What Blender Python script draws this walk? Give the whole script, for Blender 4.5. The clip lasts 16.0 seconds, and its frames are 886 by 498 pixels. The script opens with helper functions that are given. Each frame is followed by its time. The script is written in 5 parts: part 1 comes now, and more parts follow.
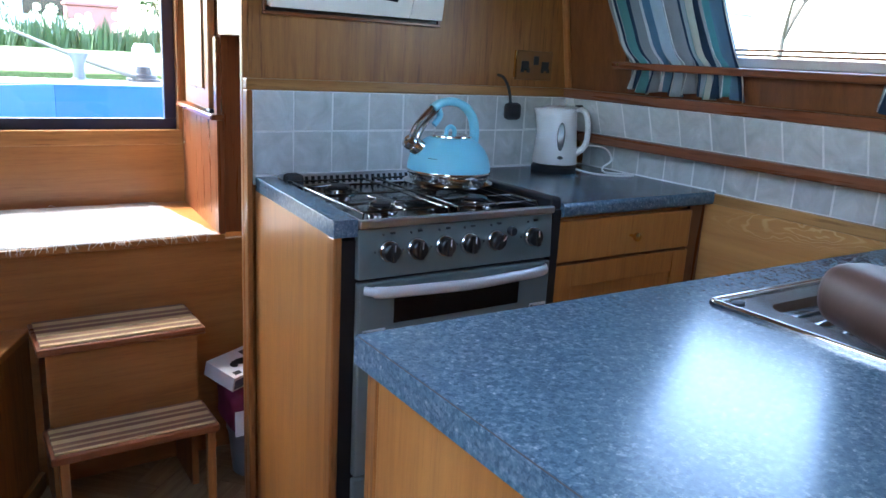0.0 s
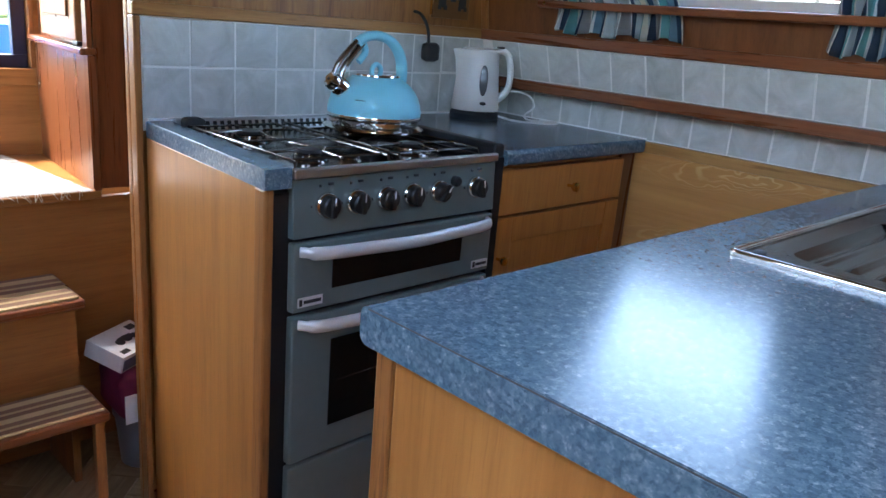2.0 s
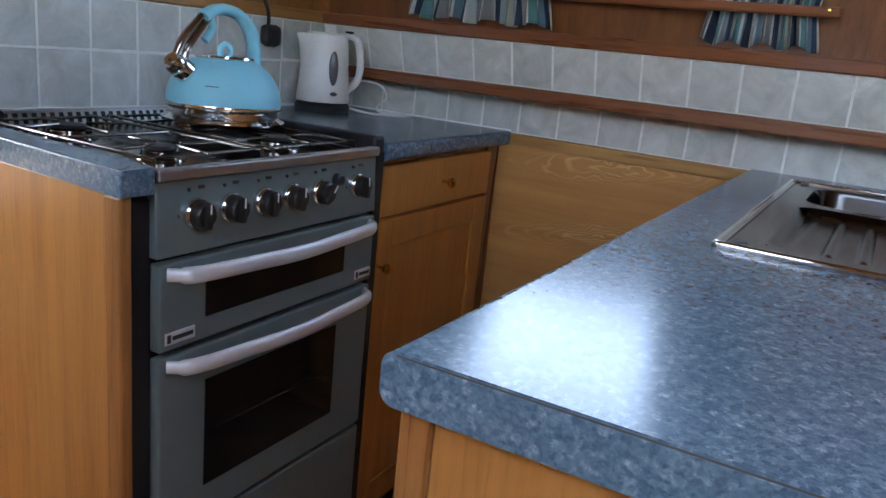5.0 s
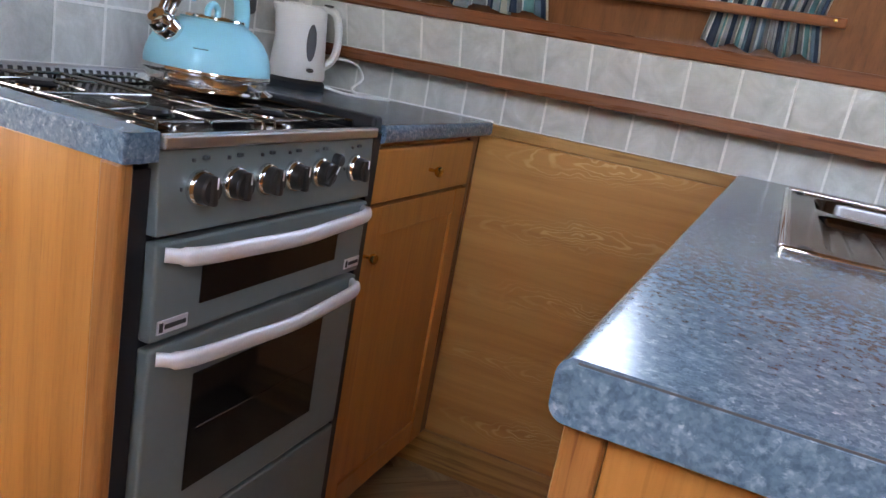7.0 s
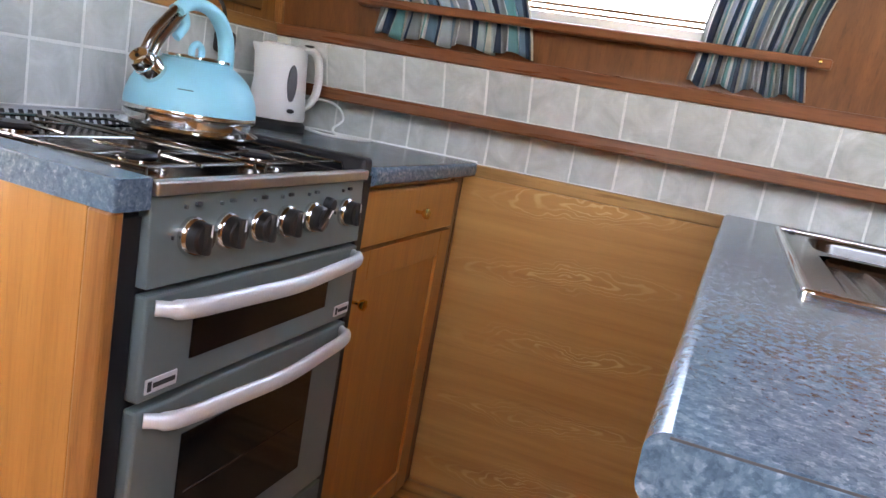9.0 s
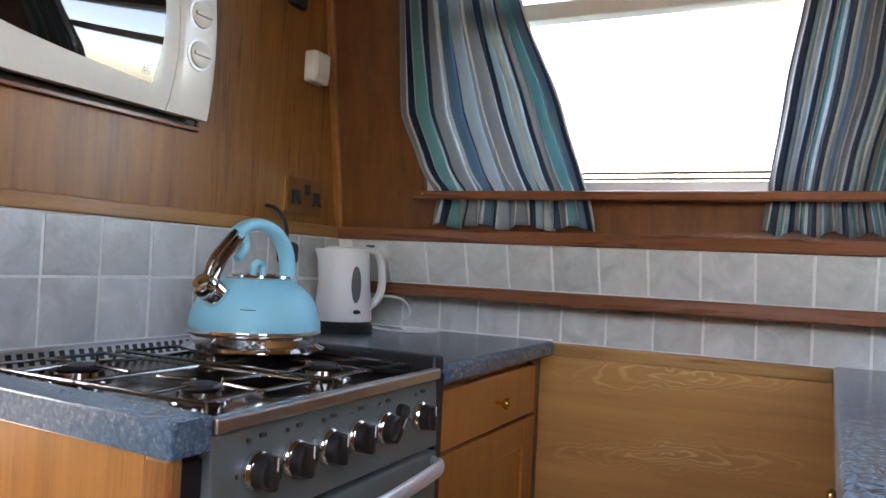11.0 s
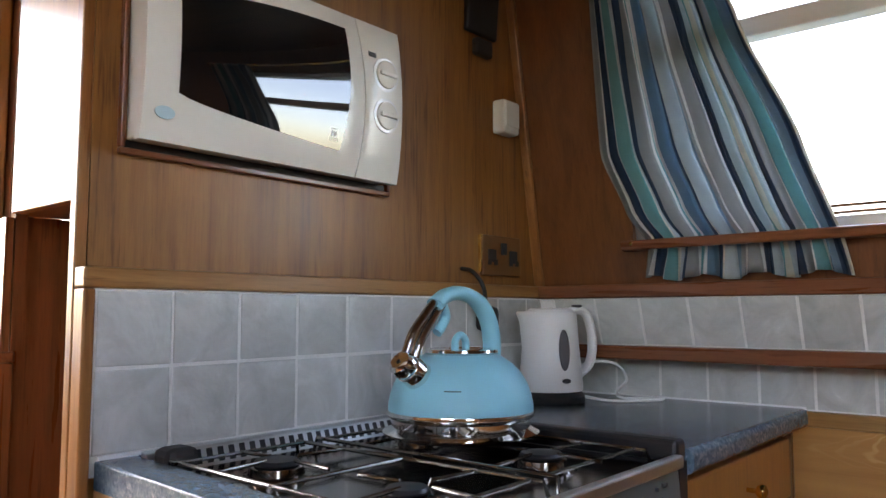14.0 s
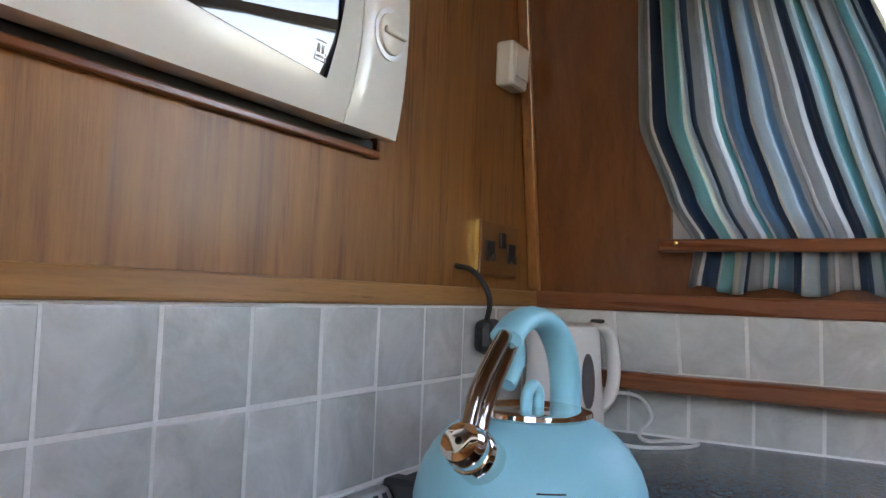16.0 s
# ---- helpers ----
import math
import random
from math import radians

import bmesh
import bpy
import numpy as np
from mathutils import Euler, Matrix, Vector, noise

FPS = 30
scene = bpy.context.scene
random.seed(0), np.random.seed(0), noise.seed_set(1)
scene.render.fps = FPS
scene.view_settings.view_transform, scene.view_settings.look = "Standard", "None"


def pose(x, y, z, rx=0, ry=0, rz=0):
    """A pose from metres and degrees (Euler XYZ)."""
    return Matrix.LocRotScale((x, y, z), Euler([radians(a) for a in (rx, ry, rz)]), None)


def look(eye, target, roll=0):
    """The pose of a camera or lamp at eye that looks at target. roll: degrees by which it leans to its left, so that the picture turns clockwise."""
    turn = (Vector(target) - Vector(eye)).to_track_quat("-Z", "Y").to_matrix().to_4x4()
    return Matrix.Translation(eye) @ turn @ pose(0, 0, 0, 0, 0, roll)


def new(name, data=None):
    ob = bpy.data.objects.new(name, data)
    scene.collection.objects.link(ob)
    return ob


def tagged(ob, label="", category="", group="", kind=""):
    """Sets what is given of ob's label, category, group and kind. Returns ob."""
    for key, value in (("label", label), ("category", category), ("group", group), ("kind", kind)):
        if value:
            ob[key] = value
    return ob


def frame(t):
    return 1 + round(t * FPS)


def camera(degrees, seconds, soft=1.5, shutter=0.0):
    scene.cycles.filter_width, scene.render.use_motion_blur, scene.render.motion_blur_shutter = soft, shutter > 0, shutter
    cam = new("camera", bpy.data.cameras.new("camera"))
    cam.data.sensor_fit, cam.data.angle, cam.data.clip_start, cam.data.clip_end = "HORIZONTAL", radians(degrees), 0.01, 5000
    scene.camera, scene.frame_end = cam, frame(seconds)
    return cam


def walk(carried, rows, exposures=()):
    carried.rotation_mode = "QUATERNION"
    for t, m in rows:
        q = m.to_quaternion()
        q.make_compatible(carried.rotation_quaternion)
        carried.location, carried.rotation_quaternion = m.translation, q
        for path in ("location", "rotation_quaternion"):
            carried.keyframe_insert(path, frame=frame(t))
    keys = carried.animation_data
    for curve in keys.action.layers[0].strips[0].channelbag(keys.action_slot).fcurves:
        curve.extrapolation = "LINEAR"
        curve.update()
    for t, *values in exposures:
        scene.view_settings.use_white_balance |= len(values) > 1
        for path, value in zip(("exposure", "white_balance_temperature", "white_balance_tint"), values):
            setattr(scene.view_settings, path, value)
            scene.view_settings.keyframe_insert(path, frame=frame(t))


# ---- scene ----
cam = camera(60.6, 16.0)
EXPOSURES = [(0, 4.6, 5950, 6), (3, 4.45, 6700, 9), (4, 4.4, 7000, 11), (6.5, 4.75, 7750, 13), (7, 5.05, 8200, 17), (7.5, 5.25, 8700, 18), (8, 5.45, 8650, 18), (10.5, 5.0, 8150, 17), (11, 4.8, 8050, 17), (12, 4.4, 8200, 17), (13, 4.4, 8200, 17), (15, 4.65, 8150, 17), (16, 4.75, 8150, 17)]
PATH = [
    (0, (-0.557, 0.328, 1.231), (0.523, 1.938, 0.74), 3.2),
    (0.5, (-0.543, 0.374, 1.218), (0.555, 1.962, 0.698), 3.3),
    (1, (-0.558, 0.438, 1.202), (0.627, 1.954, 0.656), 3.9),
    (1.5, (-0.583, 0.508, 1.18), (0.699, 1.937, 0.618), 4.6),
    (2, (-0.582, 0.566, 1.165), (0.777, 1.918, 0.595), 4.9),
    (2.5, (-0.574, 0.627, 1.161), (0.847, 1.912, 0.589), 5.1),
    (3, (-0.569, 0.691, 1.151), (0.918, 1.907, 0.592), 5.3),
    (3.5, (-0.567, 0.733, 1.144), (0.975, 1.882, 0.595), 5.4),
    (4, (-0.558, 0.756, 1.132), (1.041, 1.831, 0.595), 5.2),
    (6.5, (-0.552, 0.957, 1.068), (1.238, 1.698, 0.572), 9.3),
    (7, (-0.553, 0.99, 1.059), (1.249, 1.701, 0.563), 10.4),
    (7.5, (-0.556, 1.013, 1.051), (1.258, 1.693, 0.554), 11.4),
    (8, (-0.557, 1.031, 1.046), (1.272, 1.667, 0.543), 12.1),
    (10.5, (-0.481, 1.073, 1.072), (1.371, 1.826, 1.028), 4.3),
    (11, (-0.474, 1.079, 1.077), (1.321, 1.961, 1.12), 2.8),
    (11.5, (-0.46, 1.086, 1.077), (1.26, 2.103, 1.181), 1.5),
    (12, (-0.447, 1.091, 1.086), (1.178, 2.248, 1.236), 0.6),
    (12.5, (-0.433, 1.086, 1.103), (1.096, 2.362, 1.278), 0.3),
    (13, (-0.425, 1.1, 1.115), (1.058, 2.429, 1.299), 0.3),
    (13.5, (-0.405, 1.127, 1.104), (1.084, 2.45, 1.285), 0.1),
    (14, (-0.363, 1.191, 1.099), (1.158, 2.479, 1.267), -0.1),
    (14.5, (-0.317, 1.306, 1.105), (1.261, 2.524, 1.268), 0.3),
    (15, (-0.26, 1.391, 1.123), (1.366, 2.547, 1.258), 0.7),
    (15.5, (-0.209, 1.502, 1.13), (1.483, 2.562, 1.26), 1.1),
    (16, (-0.144, 1.609, 1.144), (1.583, 2.61, 1.266), 2.1),
]
walk(cam, [(t, look(eye, target, roll)) for t, eye, target, roll in PATH], EXPOSURES)

# ---- light ----
world = bpy.data.worlds.new("sky")
scene.world = world
world.use_nodes = True
wn = world.node_tree.nodes
sky = wn.new("ShaderNodeTexSky")
sky.sky_type, sky.sun_disc = "NISHITA", False
sky.sun_elevation, sky.sun_rotation = radians(62), radians(-30)
sky.air_density, sky.dust_density = 1.0, 2.5
world.node_tree.links.new(sky.outputs[0], wn["Background"].inputs[0])
wn["Background"].inputs[1].default_value = 0.15
sun_data = bpy.data.lights.new("sun", "SUN")
sun_data.energy, sun_data.angle, sun_data.color = 0.5, radians(10), (1.0, 0.95, 0.87)
sun = new("sun", sun_data)
sun.matrix_world = look((-2.35, 6.67, 9.83), (0, 2.6, 1.0))


# ---- helpers of this scene ----
def part(name, bm, material, parent=None, label="", smooth=False):
    me = bpy.data.meshes.new(name)
    bmesh.ops.recalc_face_normals(bm, faces=bm.faces)
    bm.to_mesh(me)
    bm.free()
    if smooth:
        for p in me.polygons:
            p.use_smooth = True
    if any(p.use_smooth for p in me.polygons):
        me.set_sharp_from_angle(angle=radians(38))
    for m in (material if isinstance(material, (list, tuple)) else [material]):
        me.materials.append(m)
    ob = new(name, me)
    if parent is not None:
        ob.parent = parent
        if parent.data is None:
            ob.matrix_parent_inverse = parent.matrix_basis.inverted()
    if label:
        ob["label"] = label
    return ob


def thing(name, at, label, category, group=""):
    e = new(name)
    e.location = at
    e.empty_display_size = 0.05
    e.matrix_basis = Matrix.Translation(at)
    return tagged(e, label, category, group)


def structure(ob, label, category):
    return tagged(ob, label, category, "", "structure")


def bevel(bm, w, seg=2):
    if w:
        bmesh.ops.bevel(bm, geom=bm.edges[:], offset=w, segments=seg, profile=0.5, affect="EDGES", clamp_overlap=True)
    return bm


def solid(pts8, bev=0.0, bm=None, seg=2):
    """A box from eight corners: four below, four above, each going round."""
    own = bmesh.new()
    v = [own.verts.new(p) for p in pts8]
    for f in ((3, 2, 1, 0), (4, 5, 6, 7), (0, 1, 5, 4), (1, 2, 6, 5), (2, 3, 7, 6), (3, 0, 4, 7)):
        own.faces.new([v[i] for i in f])
    bmesh.ops.recalc_face_normals(own, faces=own.faces)
    bevel(own, bev, seg)
    if bm is None:
        return own
    merge(bm, own)
    return bm


def merge(bm, other, m=None):
    vs = {}
    for v in other.verts:
        vs[v] = bm.verts.new(m @ v.co if m else v.co)
    for f in other.faces:
        try:
            g = bm.faces.new([vs[v] for v in f.verts])
            g.smooth, g.material_index = f.smooth, f.material_index
        except ValueError:
            pass
    other.free()
    return bm


def box(x0, x1, y0, y1, z0, z1, bev=0.0, bm=None, seg=2):
    return solid([(x0, y0, z0), (x1, y0, z0), (x1, y1, z0), (x0, y1, z0), (x0, y0, z1), (x1, y0, z1), (x1, y1, z1), (x0, y1, z1)], bev, bm, seg)


def hull_x(z):
    """The inside face of the cabin side, which leans inwards."""
    return 1.098 - 0.165 * (z - 1.169)


def hbox(y0, y1, z0, z1, d0, d1, bev=0.0, bm=None):
    """A box on the cabin side: d is the distance into the room."""
    a, b = hull_x(z0), hull_x(z1)
    return solid([(a - d1, y0, z0), (a - d0, y0, z0), (a - d0, y1, z0), (a - d1, y1, z0),
                  (b - d1, y0, z1), (b - d0, y0, z1), (b - d0, y1, z1), (b - d1, y1, z1)], bev, bm)


def lathe(profile, n=32, m=None, bm=None, cap=True):
    """A turned body round z from (radius, height) pairs."""
    own = bmesh.new()
    rings = []
    for r, z in profile:
        rings.append([own.verts.new((r * math.cos(2 * math.pi * k / n), r * math.sin(2 * math.pi * k / n), z)) for k in range(n)])
    for a, b in zip(rings, rings[1:]):
        for k in range(n):
            f = own.faces.new([a[k], a[(k + 1) % n], b[(k + 1) % n], b[k]])
            f.smooth = True
    if cap:
        own.faces.new(rings[0][::-1])
        own.faces.new(rings[-1])
    if m is not None:
        own.transform(m)
    if bm is None:
        return own
    return merge(bm, own)


def tube(points, r, n=10, bm=None, flat=None):
    """A round bar through points; r may be one radius or one for each point. flat: (wide, thin) factors."""
    own = bmesh.new()
    pts = [Vector(p) for p in points]
    rs = r if isinstance(r, (list, tuple)) else [r] * len(pts)
    rings = []
    up = Vector((0, 0, 1))
    side = None
    for i, p in enumerate(pts):
        d = (pts[min(i + 1, len(pts) - 1)] - pts[max(i - 1, 0)]).normalized()
        if side is None:
            side = d.cross(up) if abs(d.dot(up)) < 0.95 else d.cross(Vector((1, 0, 0)))
        side = (side - d * side.dot(d)).normalized()
        other = d.cross(side).normalized()
        fw, ft = flat or (1, 1)
        rings.append([own.verts.new(p + side * (math.cos(2 * math.pi * k / n) * rs[i] * fw) + other * (math.sin(2 * math.pi * k / n) * rs[i] * ft)) for k in range(n)])
    for a, b in zip(rings, rings[1:]):
        for k in range(n):
            own.faces.new([a[k], a[(k + 1) % n], b[(k + 1) % n], b[k]]).smooth = True
    own.faces.new(rings[0][::-1])
    own.faces.new(rings[-1])
    if bm is None:
        return own
    return merge(bm, own)


def curve_pts(ctrl, n=8):
    """Catmull-Rom points through ctrl."""
    c = [Vector(p) for p in ctrl]
    c = [2 * c[0] - c[1]] + c + [2 * c[-1] - c[-2]]
    out = []
    for i in range(1, len(c) - 2):
        for k in range(n):
            t = k / n
            out.append(0.5 * (2 * c[i] + (c[i + 1] - c[i - 1]) * t + (2 * c[i - 1] - 5 * c[i] + 4 * c[i + 1] - c[i + 2]) * t * t + (3 * c[i] - c[i - 1] - 3 * c[i + 1] + c[i + 2]) * t ** 3))
    out.append(c[-2])
    return out


# ---- materials ----
class Nodes:
    def __init__(self, name):
        self.m = bpy.data.materials.new(name)
        self.m.use_nodes = True
        self.t = self.m.node_tree
        self.p = self.t.nodes["Principled BSDF"]
        self.co = self.t.nodes.new("ShaderNodeTexCoord").outputs["Object"]

    def add(self, kind, **inputs):
        n = self.t.nodes.new(kind)
        for k, v in inputs.items():
            self.put(n.inputs[k.replace("_", " ")], v)
        return n

    def put(self, socket, v):
        if isinstance(v, bpy.types.NodeSocket):
            self.t.links.new(v, socket)
        else:
            socket.default_value = v

    def scaled(self, x, y, z, source=None):
        n = self.add("ShaderNodeMapping", Scale=(x, y, z))
        self.put(n.inputs["Vector"], source or self.co)
        return n.outputs[0]

    def noise(self, scale, detail=4, rough=0.55, vec=None, distort=0.0):
        n = self.add("ShaderNodeTexNoise", Scale=scale, Detail=detail, Roughness=rough, Distortion=distort)
        self.put(n.inputs["Vector"], vec or self.co)
        return n.outputs["Fac"]

    def ramp(self, fac, stops, mode="LINEAR"):
        n = self.add("ShaderNodeValToRGB")
        self.put(n.inputs[0], fac)
        n.color_ramp.interpolation = mode
        e = n.color_ramp.elements
        while len(e) < len(stops):
            e.new(0.5)
        for i, (pos, c) in enumerate(stops):
            e[i].position = pos
            e[i].color = (*c, 1) if len(c) == 3 else c
        return n.outputs[0]

    def mix(self, fac, a, b, blend="MIX"):
        n = self.t.nodes.new("ShaderNodeMix")
        n.data_type, n.blend_type = "RGBA", blend
        self.put(n.inputs[0], fac)
        for s, v in ((n.inputs[6], a), (n.inputs[7], b)):
            self.put(s, (*v, 1) if isinstance(v, tuple) and len(v) == 3 else v)
        return n.outputs[2]

    def maths(self, op, a, b=0.0):
        n = self.t.nodes.new("ShaderNodeMath")
        n.operation = op
        self.put(n.inputs[0], a)
        self.put(n.inputs[1], b)
        return n.outputs[0]

    def bump(self, height, strength=0.2, distance=0.002):
        n = self.add("ShaderNodeBump", Strength=strength, Distance=distance, Height=height)
        self.put(self.p.inputs["Normal"], n.outputs[0])

    def done(self, base=None, rough=None, metal=None, coat=None, **other):
        for k, v in (("Base Color", base), ("Roughness", rough), ("Metallic", metal), ("Coat Weight", coat)):
            if v is not None:
                self.put(self.p.inputs[k], (*v, 1) if isinstance(v, tuple) and len(v) == 3 else v)
        for k, v in other.items():
            self.put(self.p.inputs[k.replace("_", " ")], v)
        return self.m


def plain(name, c, rough=0.5, metal=0.0, vary=0.12, scale=30, bump=0.05, **other):
    n = Nodes(name)
    a = n.noise(scale, 5)
    b = n.noise(scale / 9, 3)
    f = n.maths("MULTIPLY", n.maths("ADD", a, b), 0.5)
    lo, hi = tuple(x * (1 - vary) for x in c), tuple(min(1, x * (1 + vary)) for x in c)
    col = n.ramp(f, [(0.3, lo), (0.7, hi)])
    r = n.add("ShaderNodeMapRange", Value=b)
    n.put(r.inputs["To Min"], max(0.01, rough * 0.8))
    n.put(r.inputs["To Max"], min(1, rough * 1.25))
    if bump:
        n.bump(a, bump, 0.001)
    return n.done(col, r.outputs[0], metal, **other)


def wood(name, dark, light, axis, rough=0.32, grain=1.0, figure=0.5, coat=0.25, streaky=1.0, relief=0.12):
    """Varnished veneer, its grain along an axis."""
    n = Nodes(name)
    s = [1.0, 1.0, 1.0]
    s["xyz".index(axis)] = 0.06
    along = n.scaled(*s)
    rand = n.add("ShaderNodeObjectInfo").outputs["Random"]
    shift = n.add("ShaderNodeVectorMath", Vector=along)
    n.put(shift.inputs[1], n.maths("MULTIPLY", rand, 7.0))
    vec = shift.outputs[0]
    fine = n.noise(260 * grain, 3, 0.6, vec)
    mid = n.noise(34 * grain, 4, 0.6, vec, 0.6)
    big = n.noise(7, 3, 0.5, vec, 1.2)
    rings = n.add("ShaderNodeMath", Value=n.maths("MULTIPLY", big, 42.0))
    rings.operation = "SINE"
    f = n.maths("ADD", n.maths("MULTIPLY", mid, 0.75), n.maths("MULTIPLY", rings.outputs[0], 0.07 * figure))
    f = n.maths("ADD", f, n.maths("MULTIPLY", fine, 0.28))
    col = n.ramp(f, [(0.28, dark), (0.52, tuple((a + b) / 2 for a, b in zip(dark, light))), (0.78, light)])
    tone = n.ramp(n.noise(2.5, 2), [(0.3, (0.86, 0.84, 0.82)), (0.7, (1.05, 1.05, 1.05))])
    col = n.mix(1.0, col, tone, "MULTIPLY")
    pores = n.ramp(n.noise(420 * grain, 2, 0.5, vec), [(0.3, (0.6, 0.55, 0.5)), (0.42, (1, 1, 1))])
    col = n.mix(0.32, col, pores, "MULTIPLY")
    s2 = [1.0, 1.0, 1.0]
    s2["xyz".index(axis)] = 0.05
    streak = n.ramp(n.noise(125 * grain, 3, 0.6, n.scaled(*s2)), [(0.36, (0.46, 0.37, 0.30)), (0.44, (1, 1, 1)), (0.62, (1, 1, 1)), (0.75, (1.18, 1.16, 1.12))])
    patch = n.ramp(n.noise(6, 2), [(0.35, (0, 0, 0)), (0.6, (1, 1, 1))])
    col = n.mix(n.maths("ADD", n.maths("MULTIPLY", patch, 0.60 * streaky), 0.08 * streaky), col, streak, "MULTIPLY")
    n.bump(fine, relief, 0.0006)
    return n.done(col, n.maths("ADD", n.maths("MULTIPLY", mid, 0.18), rough - 0.08), 0.0, coat, Coat_Roughness=0.18)


def figured(name):
    """A golden veneer with rows of long pale flame figures that lie along the boat."""
    n = Nodes(name)
    base = n.noise(40, 4, 0.6, n.scaled(1, 0.05, 1), 0.4)
    col = n.ramp(base, [(0.3, (0.44, 0.200, 0.056)), (0.7, (0.57, 0.290, 0.092))])
    sep = n.add("ShaderNodeSeparateXYZ", Vector=n.co)
    warp = n.maths("SUBTRACT", n.noise(11, 3, 0.55, n.scaled(1, 0.6, 1)), 0.5)
    sway = n.maths("SUBTRACT", n.noise(3.2, 2), 0.5)
    u = n.maths("ADD", n.maths("SUBTRACT", sep.outputs[1], 1.33), n.maths("MULTIPLY", sway, 0.25))
    slope = n.maths("ADD", sep.outputs[2], n.maths("MULTIPLY", u, 0.10))
    row = n.maths("FRACT", n.maths("ADD", n.maths("MULTIPLY", slope, 1 / 0.172), 0.42))
    v = n.maths("ADD", n.maths("MULTIPLY", n.maths("SUBTRACT", row, 0.5), 0.172), n.maths("MULTIPLY", warp, 0.085))
    eye = n.maths("SQRT", n.maths("ADD", n.maths("POWER", n.maths("ABSOLUTE", n.maths("MULTIPLY", u, 0.125)), 2.0), n.maths("POWER", n.maths("ABSOLUTE", v), 2.0)))
    ring = n.add("ShaderNodeMath", Value=n.maths("MULTIPLY", eye, 2 * math.pi / 0.0068))
    ring.operation = "SINE"
    line = n.ramp(ring.outputs[0], [(0.35, (0, 0, 0)), (0.95, (1, 1, 1))])
    near = n.ramp(eye, [(0.010, (1, 1, 1)), (0.042, (0, 0, 0))])
    broken = n.ramp(n.noise(16, 3, 0.6, n.scaled(1, 0.4, 1)), [(0.36, (0.15, 0.15, 0.15)), (0.58, (1, 1, 1))])
    both = n.mix(1.0, n.mix(1.0, line, near, "MULTIPLY"), broken, "MULTIPLY")
    col = n.mix(n.maths("MULTIPLY", both, 0.6), col, (0.80, 0.57, 0.27))
    n.bump(base, 0.1, 0.0006)
    return n.done(col, 0.34, 0.0, 0.2, Coat_Roughness=0.2)


OAK_D, OAK_L = (0.20, 0.076, 0.017), (0.41, 0.182, 0.047)
M_panel_z = wood("veneer_upright", OAK_D, OAK_L, "z", rough=0.42, coat=0.05, streaky=1.15, relief=0.45)
M_panel_y = wood("veneer_lengthwise", (0.30, 0.145, 0.040), (0.56, 0.31, 0.105), "y", grain=0.6, figure=2.2)
M_lining = figured("figured_lining")
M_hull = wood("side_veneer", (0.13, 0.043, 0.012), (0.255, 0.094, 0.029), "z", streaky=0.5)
M_panel_x = wood("veneer_crosswise", (0.25, 0.098, 0.024), (0.45, 0.200, 0.056), "x", figure=0.3, grain=0.7, streaky=0.3)
M_cab = wood("cabinet_veneer", (0.34, 0.133, 0.030), (0.56, 0.258, 0.070), "z", figure=0.25, grain=0.6, streaky=0.25)
M_base = wood("base_cabinet_veneer", (0.37, 0.128, 0.026), (0.60, 0.255, 0.062), "z", figure=0.25, grain=0.6, streaky=0.25)
M_trim_x = wood("trim_crosswise", (0.26, 0.11, 0.03), (0.50, 0.25, 0.08), "x", grain=1.4)
M_trim_z = wood("trim_upright", (0.24, 0.09, 0.025), (0.46, 0.20, 0.06), "z", grain=1.4)
M_red_y = wood("red_hardwood_lengthwise", (0.15, 0.045, 0.016), (0.30, 0.105, 0.040), "y", rough=0.28)
M_red_z = wood("red_hardwood_upright", (0.12, 0.034, 0.012), (0.26, 0.085, 0.030), "z", rough=0.28)
M_red_x = wood("red_hardwood_crosswise", (0.15, 0.045, 0.016), (0.30, 0.105, 0.040), "x", rough=0.28)


def worktop_material():
    n = Nodes("blue_speckled_laminate")
    v = n.add("ShaderNodeTexVoronoi", Scale=210.0)
    n.put(v.inputs["Vector"], n.mix(0.006, n.co, n.add("ShaderNodeTexNoise", Scale=300.0).outputs["Color"]))
    cells = n.add("ShaderNodeSeparateColor", Color=v.outputs["Color"]).outputs[0]
    w = n.add("ShaderNodeTexVoronoi", Scale=470.0)
    n.put(w.inputs["Vector"], n.co)
    grit = n.add("ShaderNodeSeparateColor", Color=w.outputs["Color"]).outputs[1]
    big = n.noise(120, 4, 0.7)
    f = n.maths("ADD", n.maths("MULTIPLY", cells, 0.34), n.maths("ADD", n.maths("MULTIPLY", grit, 0.20), n.maths("MULTIPLY", big, 0.55)))
    col = n.ramp(f, [(0.30, (0.050, 0.092, 0.128)), (0.48, (0.078, 0.135, 0.180)), (0.66, (0.108, 0.172, 0.218)), (0.80, (0.19, 0.26, 0.31)), (0.90, (0.36, 0.41, 0.44))])
    smear = n.noise(5, 4)
    return n.done(col, n.maths("ADD", n.maths("MULTIPLY", smear, 0.05), 0.18), 0.0, IOR=1.56)


